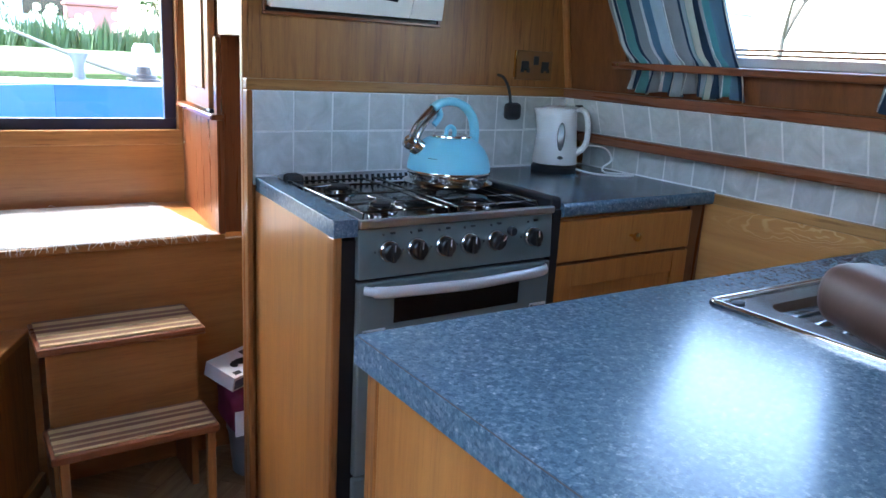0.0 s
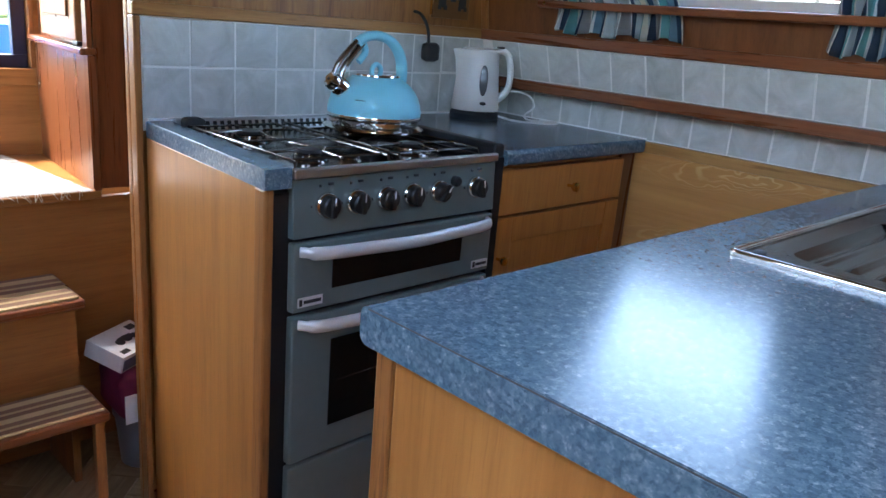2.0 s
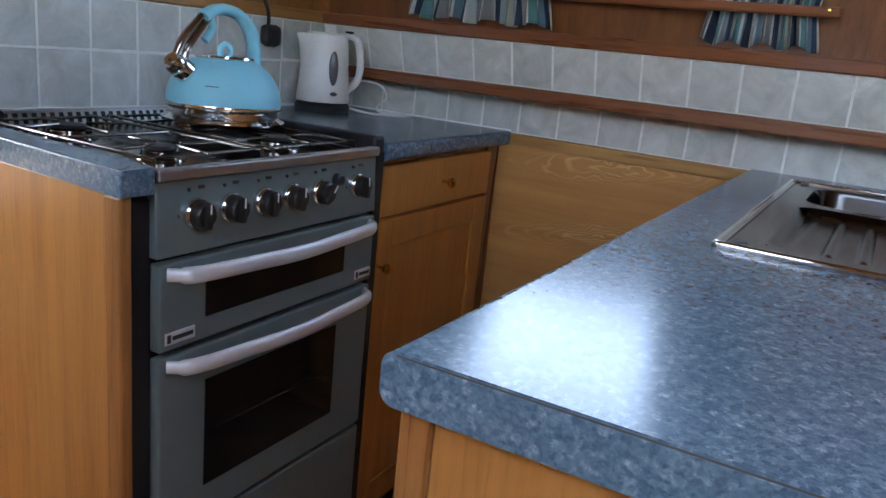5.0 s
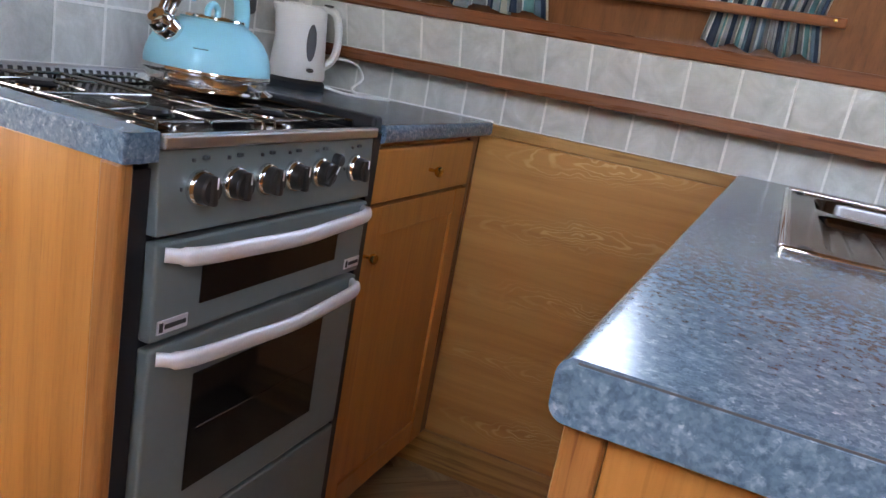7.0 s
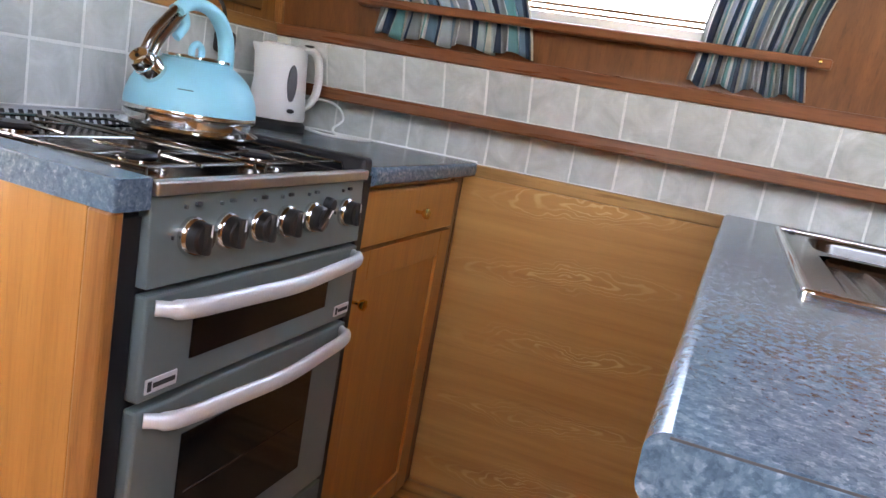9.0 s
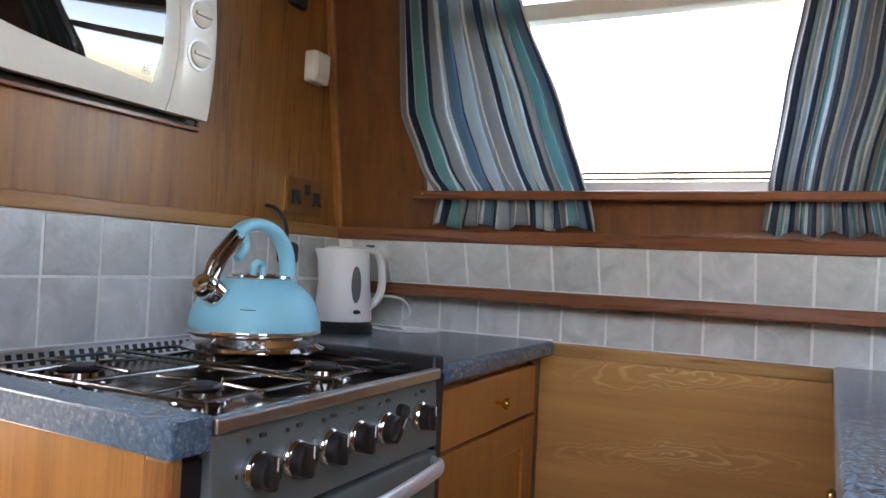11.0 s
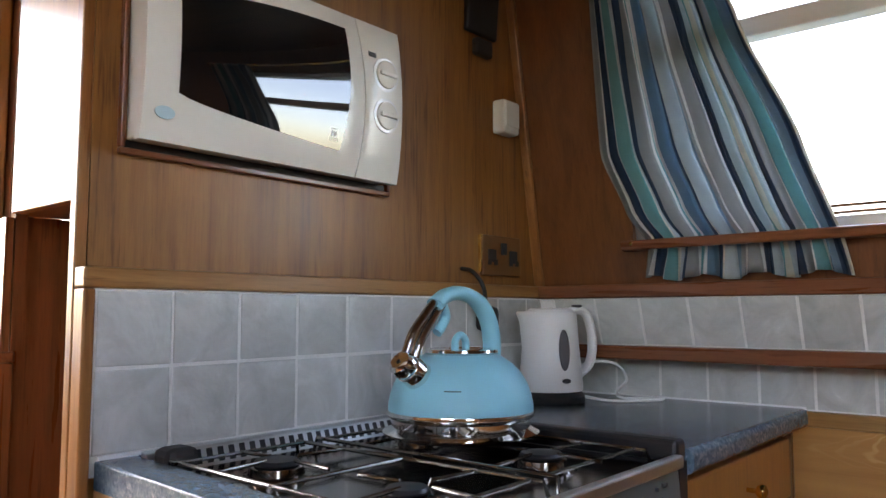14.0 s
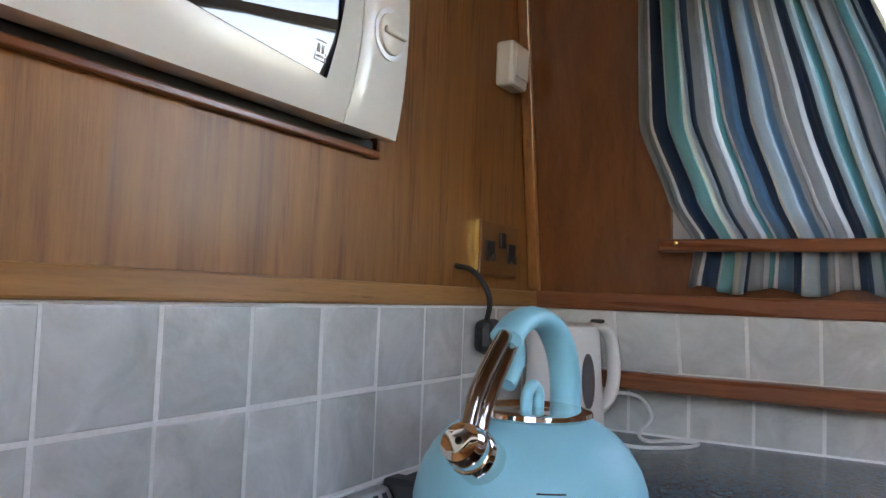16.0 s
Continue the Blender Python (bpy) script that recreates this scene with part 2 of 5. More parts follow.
def tile_material():
    n = Nodes("grey_glazed_tile")
    rand = n.add("ShaderNodeObjectInfo").outputs["Random"]
    vec = n.add("ShaderNodeVectorMath", Vector=n.co)
    n.put(vec.inputs[1], n.maths("MULTIPLY", rand, 9.0))
    cloud = n.noise(14, 5, 0.6, vec.outputs[0], 1.0)
    col = n.ramp(cloud, [(0.3, (0.45, 0.46, 0.43)), (0.55, (0.57, 0.58, 0.55)), (0.75, (0.67, 0.675, 0.65))])
    tone = n.add("ShaderNodeMapRange", Value=rand)
    n.put(tone.inputs["To Min"], 0.93)
    n.put(tone.inputs["To Max"], 1.05)
    hsv = n.add("ShaderNodeHueSaturation", Color=col, Value=tone.outputs[0])
    n.bump(n.noise(26, 3, 0.5, vec.outputs[0]), 0.7, 0.005)
    return n.done(hsv.outputs[0], n.maths("ADD", n.maths("MULTIPLY", cloud, 0.15), 0.17), 0.0)


M_worktop = worktop_material()
M_tile = tile_material()
M_grout = plain("pale_grout", (0.75, 0.745, 0.71), 0.85, bump=0.3, scale=200)
M_tray = plain("dark_steel_tray", (0.20, 0.175, 0.155), 0.13, 1.0, 0.1, 50)
M_steel = plain("polished_steel", (0.52, 0.51, 0.49), 0.14, 1.0, 0.08, 60)
M_wire = plain("dulled_wire", (0.20, 0.19, 0.175), 0.22, 1.0, 0.15, 60)
M_chrome = plain("chrome", (0.78, 0.77, 0.75), 0.06, 1.0, 0.03, 40, 0.0)
M_brushed = plain("satin_steel", (0.62, 0.63, 0.63), 0.32, 1.0, 0.06, 90)
M_cooker = plain("grey_enamel", (0.150, 0.185, 0.175), 0.33, 0.15, 0.06, 40)
M_silver = plain("silver_paint", (0.70, 0.70, 0.69), 0.36, 0.35, 0.04, 60)
M_black = plain("black_enamel", (0.010, 0.010, 0.012), 0.42, 0.0, 0.2, 40)
M_rubber = plain("black_plastic", (0.016, 0.016, 0.017), 0.5, 0.0, 0.2, 60)
M_oven = plain("dark_oven_glass", (0.008, 0.007, 0.007), 0.08, 0.0, 0.2, 10, 0.0)
M_door_glass = plain("dark_door_glass", (0.006, 0.006, 0.007), 0.018, 0.0, 0.2, 10, 0.0, IOR=1.75)
M_sink = plain("worn_sink_steel", (0.14, 0.137, 0.133), 0.18, 1.0, 0.10, 40)
M_teal = plain("turquoise_enamel", (0.25, 0.63, 0.73), 0.40, 0.0, 0.03, 20, 0.0)
M_grip = plain("turquoise_grip", (0.25, 0.63, 0.73), 0.4, 0.0, 0.03, 20, 0.0)
M_white = plain("white_plastic", (0.78, 0.78, 0.76), 0.35, 0.0, 0.03, 20, 0.02)
M_cream = plain("off_white_casing", (0.80, 0.79, 0.74), 0.16, 0.0, 0.02, 20, 0.0)
# the plate's brown paints in the wood that its brass reflects
M_plate_reflection = plain("brass_plate_wood_reflection", (0.20, 0.090, 0.028), 0.38, 0.2)
M_brass = plain("polished_brass", (0.75, 0.50, 0.16), 0.18, 1.0, 0.08, 60)
M_alu = plain("aluminium", (0.74, 0.75, 0.76), 0.38, 0.5, 0.05, 90)
M_bar = plain("pale_window_bar", (0.84, 0.83, 0.78), 0.4, 0.0, 0.05, 40)
M_navy = plain("navy_painted_steel", (0.012, 0.020, 0.055), 0.35, 0.0, 0.2, 30)
M_print = plain("dark_print", (0.02, 0.02, 0.022), 0.5)


def stripes(name, colours, rough=0.85, along="u", repeat=1.0, weave=900, sheen=0.2, through_light=0.0):
    """A woven cloth with stripes along one direction of its UV map."""
    n = Nodes(name)
    uv = n.t.nodes.new("ShaderNodeTexCoord").outputs["UV"]
    sep = n.add("ShaderNodeSeparateXYZ", Vector=uv)
    pos = n.maths("FRACT", n.maths("MULTIPLY", sep.outputs[0 if along == "u" else 1], repeat))
    k, stops, total = 0.0, [], sum(w for w, _ in colours)
    for w, c in colours:
        stops.append((k / total, c))
        k += w
    col = n.ramp(pos, stops, "CONSTANT")
    col = n.mix(0.35, col, n.ramp(n.noise(weave, 2), [(0.3, (0.6, 0.6, 0.6)), (0.7, (1.1, 1.1, 1.1))]), "MULTIPLY")
    col = n.mix(0.5, col, n.ramp(n.noise(22, 4), [(0.3, (0.82, 0.82, 0.82)), (0.7, (1.06, 1.06, 1.06))]), "MULTIPLY")
    n.bump(n.noise(weave, 2), 0.3, 0.0008)
    if through_light:
        back = n.add("ShaderNodeBsdfTranslucent", Color=col)
        mixer = n.t.nodes.new("ShaderNodeMixShader")
        n.put(mixer.inputs[0], through_light)
        n.put(mixer.inputs[1], n.p.outputs[0])
        n.put(mixer.inputs[2], back.outputs[0])
        n.put(n.t.nodes["Material Output"].inputs[0], mixer.outputs[0])
    return n.done(col, rough, 0.0, Sheen_Weight=sheen)


PALE = (0.54, 0.62, 0.65)
NAVY, BLUE, TEAL, GREY, CREAM, WHITE = (0.028, 0.062, 0.12), (0.17, 0.30, 0.40), (0.17, 0.42, 0.44), (0.37, 0.39, 0.40), (0.82, 0.80, 0.70), (0.85, 0.87, 0.87)
M_curtain = stripes("striped_curtain", [(2.0, GREY), (0.8, WHITE), (2.6, NAVY), (1.4, PALE), (1.6, TEAL), (0.9, CREAM), (1.6, PALE), (1.6, NAVY), (1.8, GREY), (0.8, WHITE), (2.0, TEAL), (0.7, WHITE), (2.0, BLUE), (1.8, NAVY), (0.9, CREAM), (2.0, PALE), (1.2, BLUE), (1.6, GREY), (0.8, WHITE)], repeat=1.8, through_light=0.4)
M_rug = stripes("striped_rag_rug", [(2, (0.373, 0.363, 0.343)), (0.7, (0.171, 0.156, 0.141)), (1.6, (0.353, 0.343, 0.323)), (0.6, (0.111, 0.111, 0.121)), (1.8, (0.383, 0.373, 0.353)), (0.9, (0.211, 0.202, 0.192)), (1.2, (0.332, 0.318, 0.293)), (0.5, (0.131, 0.126, 0.126))], along="v", repeat=2.0, weave=400)
M_tread = stripes("striped_step_carpet", [(1.1, (0.66, 0.53, 0.27)), (0.9, (0.22, 0.11, 0.055)), (0.5, (0.60, 0.47, 0.24)), (0.9, (0.26, 0.14, 0.07))], along="v", repeat=2.6, weave=600)


def glass():
    n = Nodes("window_glass")
    mixer = n.t.nodes.new("ShaderNodeMixShader")
    clear = n.t.nodes.new("ShaderNodeBsdfTransparent")
    gloss = n.add("ShaderNodeBsdfGlossy", Roughness=0.02)
    n.put(mixer.inputs[0], 0.045)
    n.put(mixer.inputs[1], clear.outputs[0])
    n.put(mixer.inputs[2], gloss.outputs[0])
    n.put(n.t.nodes["Material Output"].inputs[0], mixer.outputs[0])
    return n.m


M_glass = glass()


def with_uv(bm, faces_uv):
    lay = bm.loops.layers.uv.verify()
    for f in bm.faces:
        for l in f.loops:
            l[lay].uv = faces_uv(l.vert.co)
    return bm

# ---- the boat's inside: floor, walls, ceiling ----
TOP = 0.92            # worktops
HOB_BACK = 2.106      # rear edge of the cooker
BULK = 2.148          # wooden face of the galley bulkhead
TILE_Y = 2.123        # face of its tiles
LEFT_X, BACK_Y, BOW_Y, CEIL = -1.05, -1.6, 3.0, 1.93


def floor_material():
    n = Nodes("oak_effect_vinyl")
    vec = n.scaled(1, 0.08, 1)
    g = n.noise(60, 4, 0.6, vec, 0.5)
    rand = n.add("ShaderNodeObjectInfo").outputs["Random"]
    col = n.ramp(n.maths("ADD", g, n.maths("MULTIPLY", rand, 0.25)), [(0.3, (0.17, 0.105, 0.055)), (0.6, (0.30, 0.20, 0.11)), (0.9, (0.42, 0.30, 0.18))])
    n.bump(g, 0.15, 0.001)
    return n.done(col, 0.42)


M_floor = floor_material()
M_ceiling = wood("ceiling_veneer", (0.15, 0.062, 0.018), (0.30, 0.142, 0.044), "y", rough=0.4, coat=0.1)

floor = structure(part("floor", box(LEFT_X - 0.1, 1.35, BACK_Y - 0.1, 3.03, -0.05, -0.0045), M_floor), "oak-effect herringbone floor of the boat's galley", "floor")
# over the walkway, a glazed hatch is added to the unseen ceiling for daylight
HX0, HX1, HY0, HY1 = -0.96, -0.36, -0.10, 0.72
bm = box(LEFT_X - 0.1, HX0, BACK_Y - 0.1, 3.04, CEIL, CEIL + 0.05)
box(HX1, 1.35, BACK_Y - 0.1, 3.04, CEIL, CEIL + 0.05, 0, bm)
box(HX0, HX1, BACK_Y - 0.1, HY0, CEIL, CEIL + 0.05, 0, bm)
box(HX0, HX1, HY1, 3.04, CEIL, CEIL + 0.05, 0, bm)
ceiling = structure(part("ceiling", bm, M_ceiling), "varnished wooden ceiling boards of the cabin with an added hatch opening", "ceiling")
added_hatch = structure(new("window_3"), "unseen glazed hatch added above the walkway for daylight", "window")
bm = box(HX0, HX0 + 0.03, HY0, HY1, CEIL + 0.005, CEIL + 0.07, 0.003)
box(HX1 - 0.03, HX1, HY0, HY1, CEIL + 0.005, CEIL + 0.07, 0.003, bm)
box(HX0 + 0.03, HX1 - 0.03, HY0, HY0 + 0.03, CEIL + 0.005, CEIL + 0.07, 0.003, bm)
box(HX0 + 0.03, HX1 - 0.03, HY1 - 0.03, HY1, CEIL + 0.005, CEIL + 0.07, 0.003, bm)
part("window_frame", bm, M_alu, added_hatch)
part("pane", box(HX0 + 0.03, HX1 - 0.03, HY0 + 0.03, HY1 - 0.03, CEIL + 0.052, CEIL + 0.056), M_glass, added_hatch).visible_shadow = False

# galley bulkhead, with the tiles' bed, and the end post and trims
bulk = structure(part("wall_bulkhead", box(0.074, 1.24, BULK, BULK + 0.016, 0, CEIL), M_panel_z), "oak-veneered bulkhead above grey splashback tiles", "wall")
part("grout_bed", box(0.0735, 1.10, TILE_Y + 0.0010, BULK - 0.001, TOP - 0.02, 1.1303), M_grout, bulk)
part("trim_top", box(0.058, 1.088, BULK - 0.030, BULK - 0.001, 1.1306, 1.157, 0.003), M_trim_x, bulk, "golden wooden edging above the tiles")
part("trim_side", box(0.058, 0.0730, BULK - 0.030, BULK - 0.001, 0.0, 1.1300, 0.003), M_trim_z, bulk)
post = structure(part("post", box(0.058, 0.0735, 2.1485, 2.166, 0, CEIL, 0.002), M_trim_z), "varnished wooden end post of the bulkhead", "post")
skirt = structure(part("baseboard", box(0.0740, 0.30, BULK - 0.012, BULK - 0.001, 0, 0.02), M_red_x), "thin wooden skirting", "baseboard")

# cabin side with its window opening; it leans inwards above the gunwale ledge
WY0, WY1, WZ0, WZ1 = 0.98, 1.90, 1.246, 1.80
bm = hbox(BACK_Y, WY0, 1.03, CEIL, 0, -0.06)
hbox(WY1, 2.60, 1.03, CEIL, 0, -0.06, 0, bm)
hbox(WY0, WY1, 1.03, WZ0, 0, -0.06, 0, bm)
hbox(WY0, WY1, WZ1, CEIL, 0, -0.06, 0, bm)
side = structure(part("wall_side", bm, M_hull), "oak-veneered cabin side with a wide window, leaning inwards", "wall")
HX = 1.165
low = structure(part("wall_side_lower", box(HX + 0.008, 1.26, BACK_Y, 2.60, 0, 1.03), M_panel_y), "pale figured veneer lining of the lower hull side", "wall")
part("lining", box(HX - 0.004, HX + 0.0075, 0.99, 1.70, 0.100, 0.8875), M_lining, low, "figured pale ply lining board")
part("rail_strip", box(HX - 0.010, HX + 0.0075, 0.99, 1.70, 0.888, 0.916, 0.003), M_panel_y, low)
part("plinth", box(HX - 0.020, HX + 0.0075, 1.000, 1.75, 0.0, 0.0995, 0.003), M_panel_y, low)
part("grout_bed_low", box(HX + 0.0010, HX + 0.0075, 0.10, 2.12, 0.9165, 1.0095), M_grout, low)
ledge = structure(part("gunwale_ledge", box(1.078, 1.18, 0.2, 2.120, 1.003, 1.031, 0.004), M_red_y), "red-brown hardwood ledge along the tiled side", "ledge")


def up_x(z):
    """Face of the upper row of side tiles."""
    return 1.101 - 0.33 * (z - 1.034)


def upbox(y0, y1, z0, z1, d0, d1, bev=0.0):
    a, b = up_x(z0), up_x(z1)
    return solid([(a - d1, y0, z0), (a - d0, y0, z0), (a - d0, y1, z0), (a - d1, y1, z0), (b - d1, y0, z1), (b - d0, y0, z1), (b - d0, y1, z1), (b - d1, y1, z1)], bev, None, 1)


part("grout_bed_high", upbox(0.20, TILE_Y, 1.0315, 1.129, -0.02, -0.0010), M_grout, side)
part("trim_above_tiles", hbox(0.10, BULK - 0.001, 1.1295, 1.157, 0.001, 0.044, 0.003), M_red_y, side, "red-brown wooden edging above the side tiles")
part("corner_bead", hbox(BULK - 0.022, BULK - 0.001, 1.158, CEIL - 0.001, 0.001, 0.014, 0.003), M_trim_z, side)

# walls that close the place; two far-side openings are added to let in daylight
FZ0, FZ1, FY0, FY1 = 1.32, 1.84, 1.00, 1.60
bm = box(LEFT_X - 0.06, LEFT_X, BACK_Y, 3.06, 0, FZ0)
box(LEFT_X - 0.06, LEFT_X, BACK_Y, 3.06, FZ1, CEIL, 0, bm)
box(LEFT_X - 0.06, LEFT_X, BACK_Y, -0.70, FZ0, FZ1, 0, bm)
box(LEFT_X - 0.06, LEFT_X, 0.20, FY0, FZ0, FZ1, 0, bm)
box(LEFT_X - 0.06, LEFT_X, FY1, 3.06, FZ0, FZ1, 0, bm)
structure(part("wall_far_side", bm, M_panel_z), "unseen oak-veneered opposite cabin side with two openings added for daylight", "wall")
structure(part("wall_stern", box(LEFT_X - 0.06, 1.30, BACK_Y - 0.05, BACK_Y, 0, CEIL), M_panel_z), "plain oak-veneered bulkhead at the other end", "wall")

# ---- window in the cabin side ----
win = structure(new("window_1"), "aluminium-framed boat window with a hopper light", "window")
bm = hbox(WY0, WY1, WZ0, WZ0 + 0.022, -0.045, -0.012, 0.002)
hbox(WY0, WY1, WZ1 - 0.02, WZ1, -0.045, -0.012, 0.002, bm)
hbox(WY0, WY0 + 0.02, WZ0, WZ1, -0.045, -0.012, 0.002, bm)
hbox(WY1 - 0.02, WY1, WZ0, WZ1, -0.045, -0.012, 0.002, bm)
wf = part("window_frame", bm, M_alu, win)
part("transom", hbox(WY0 + 0.02, WY1 - 0.02, 1.604, 1.640, -0.050, -0.010, 0.003), M_bar, win)
part("pane", hbox(WY0 + 0.02, WY1 - 0.02, WZ0 + 0.022, 1.604, -0.034, -0.030), M_glass, win).visible_shadow = False
part("pane", hbox(WY0 + 0.02, WY1 - 0.02, 1.640, WZ1 - 0.02, -0.036, -0.032), M_glass, win).visible_shadow = False
bm = bmesh.new()
for k in range(2):
    hbox(WY0 + 0.02, WY1 - 0.02, WZ0 + 0.026 + 0.012 * k, WZ0 + 0.031 + 0.012 * k, -0.029, -0.018, 0.001, bm)
part("drain_channel", bm, M_red_y, win)
part("window_sill", hbox(WY0 - 0.02, WY1 + 0.02, WZ0 - 0.020, WZ0 - 0.001, -0.04, 0.012, 0.003), M_red_y, win, "red-brown wooden sill")

# ---- peninsula with the sink ----
PX, PY0, PY1 = -0.181, 0.47, 1.062
PEN_T = 0.038


def rounded_slab(outline, z0, z1, r, bev):
    """A slab with rounded corners where r says so, and an eased upper edge."""
    bm = bmesh.new()
    pts = []
    n = len(outline)
    for i, p in enumerate(outline):
        p = Vector(p)
        if r[i] == 0:
            pts.append(p)
            continue
        a, b = (Vector(outline[i - 1]) - p).normalized(), (Vector(outline[(i + 1) % n]) - p).normalized()
        for k in range(7):
            t = k / 6
            pts.append((p + a * r[i]) * (1 - t) ** 2 + 2 * p * t * (1 - t) + (p + b * r[i]) * t * t)
    vb = [bm.verts.new((p.x, p.y, z0)) for p in pts]
    vt = [bm.verts.new((p.x, p.y, z1)) for p in pts]
    bm.faces.new(vb[::-1])
    top = bm.faces.new(vt)
    for i in range(len(pts)):
        j = (i + 1) % len(pts)
        bm.faces.new([vb[i], vb[j], vt[j], vt[i]])
    bmesh.ops.bevel(bm, geom=list(top.edges), offset=bev, segments=3, profile=0.5, affect="EDGES")
    return bm


def rolled_edge(x0, x1, y, z, t, way):
    """The rounded long edge of a post-formed worktop, 11 mm deep."""
    r, prof = 0.011, []
    for k in range(7):
        a = radians(90 - 15 * k)
        prof.append((y + way * r * math.cos(a), z - r + r * math.sin(a)))
    for k in range(7):
        a = radians(-15 * k)
        prof.append((y + way * r * math.cos(a), z - t + r + r * math.sin(a)))
    bm = bmesh.new()
    e0, e1 = [bm.verts.new((x0, p, q)) for p, q in prof], [bm.verts.new((x1, p, q)) for p, q in prof]
    for k in range(len(prof) - 1):
        bm.faces.new([e0[k], e0[k + 1], e1[k + 1], e1[k]]).smooth = True
    bm.faces.new(e0)
    bm.faces.new(e1[::-1])
    return bm


def peninsula_top(hole):
    """The slab round the cut-out of the sink."""
    ye = PY1 - 0.011
    bm = box(PX, HX, PY0, ye, TOP - PEN_T, TOP)
    flats = sorted((f for f in bm.faces if abs(f.normal.z) > 0.99), key=lambda f: f.calc_area())[-2:]
    x0, x1, y0, y1 = hole
    rims = []
    for f in flats:
        z, outer = f.verts[0].co.z, list(f.edges)
        vs = [bm.verts.new((x, y, z)) for x, y in ((x0, y0), (x1, y0), (x1, y1), (x0, y1))]
        inner = [bm.edges.new((vs[k], vs[(k + 1) % 4])) for k in range(4)]
        bm.faces.remove(f)
        bmesh.ops.triangle_fill(bm, use_beauty=True, use_dissolve=False, edges=outer + inner)
        rims.append(vs)
    a, b = rims
    for k in range(4):
        bm.faces.new([a[k], a[(k + 1) % 4], b[(k + 1) % 4], b[k]])
    merge(bm, rolled_edge(PX, HX, ye, TOP, PEN_T, 1))
    return bm


unit = thing("peninsula_cabinet", (0.5, 0.7, 0), "pale varnished wooden sink cabinet with a plain end panel", "cabinet")
part("end_panel", box(PX + 0.016, PX + 0.034, PY0 + 0.03, PY1 - 0.033, 0.0, TOP - PEN_T - 0.0005, 0.002), M_cab, unit)
part("corner_post", box(PX + 0.014, PX + 0.036, PY1 - 0.0325, PY1 - 0.008, 0.0, TOP - PEN_T - 0.0005, 0.003), M_trim_z, unit)
part("back_panel", box(PX + 0.0365, HX - 0.021, PY1 - 0.056, PY1 - 0.038, 0.08, TOP - PEN_T - 0.0005), M_cab, unit)
part("front_panel", box(PX + 0.0345, HX - 0.006, PY0 + 0.035, PY0 + 0.055, 0.0, TOP - PEN_T - 0.0005), M_cab, unit)
ptop = thing("peninsula_worktop", (0.5, 0.7, TOP - PEN_T), "blue speckled laminate worktop with a rounded corner", "worktop")
SX0, SX1, SY0, SY1 = 0.310, 1.040, 0.54, 0.965
bm = peninsula_top((SX0 + 0.02, SX1 - 0.02, SY0 + 0.02, SY1 - 0.02))
slab = part("slab", bm, M_worktop, ptop)
part("edging_strip", box(PX - 0.0009, PX - 0.0001, PY0, PY1 - 0.010, TOP - PEN_T + 0.0005, TOP - 0.0032, 0.0003, None, 1), M_worktop, ptop, "matching laminate edging strip")
part("glue_line", box(PX - 0.0004, PX + 0.0004, PY0, PY1 - 0.011, TOP - 0.0030, TOP - 0.0016), plain("dark_glue", (0.05, 0.05, 0.05), 0.7), ptop, "thin dark glue line")

# ---- galley worktops and cabinets ----
strip = thing("worktop_strip", (0.07, 1.86, TOP - 0.034), "narrow blue speckled worktop strip beside the cooker", "worktop")
part("slab", rounded_slab([(0.046, 1.600), (0.098, 1.600), (0.134, TILE_Y - 0.001), (0.080, TILE_Y - 0.001)], TOP - 0.034, TOP, [0.004, 0.003, 0, 0], 0.003), M_worktop, strip)
endp = thing("cooker_end_panel", (0.06, 1.86, 0), "tall golden veneered end panel beside the cooker", "panel")
part("board", solid([(0.052, 1.640, 0), (0.066, 1.640, 0), (0.092, 2.118, 0), (0.078, 2.118, 0), (0.052, 1.640, TOP - 0.0345), (0.066, 1.640, TOP - 0.0345), (0.092, 2.118, TOP - 0.0345), (0.078, 2.118, TOP - 0.0345)], 0.001), M_cab, endp)
part("post", box(0.050, 0.068, 1.606, 1.6395, 0, TOP - 0.0345, 0.004), M_trim_z, endp)
rtop = thing("galley_worktop", (0.93, 1.87, TOP - 0.034), "blue speckled laminate worktop in the tiled corner", "worktop")
part("slab", merge(box(0.622, HX - 0.002, 1.606, TILE_Y - 0.001, TOP - 0.034, TOP), rolled_edge(0.622, HX - 0.002, 1.606, TOP, 0.034, -1)), M_worktop, rtop)

part("rear_strip", box(0.135, 0.6215, HOB_BACK, TILE_Y - 0.001, TOP - 0.034, TOP), M_worktop, rtop, "narrow laminate strip behind the cooker")
M_seal = plain("white_sealant", (0.80, 0.80, 0.78), 0.4)
part("sealant_bead", tube([(0.084, TILE_Y - 0.001, TOP + 0.001), (HX - 0.004, TILE_Y - 0.001, TOP + 0.001)], 0.0034, 8), M_seal, rtop, "white sealant bead along the tiles", True)
part("sealant_bead", tube([(HX - 0.001, 1.600, TOP + 0.0005), (HX - 0.001, TILE_Y - 0.004, TOP + 0.0005)], 0.0030, 8), M_seal, rtop, "white sealant bead along the tiles", True)

base = thing("base_cabinet", (0.9, 1.85, 0.08), "golden oak base cabinet with a drawer above a panelled door", "cabinet")
part("body", box(0.622, 1.158, 1.634, 2.10, 0.10, TOP - 0.0345), M_base, base)
part("stile", box(1.098, 1.160, 1.624, 1.6335, 0.10, TOP - 0.0345, 0.001), M_red_z, base, "dark upright filler at the hull")
part("toe_kick", box(0.622, 1.158, 1.70, 1.72, 0.0, 0.0995), M_red_x, base)
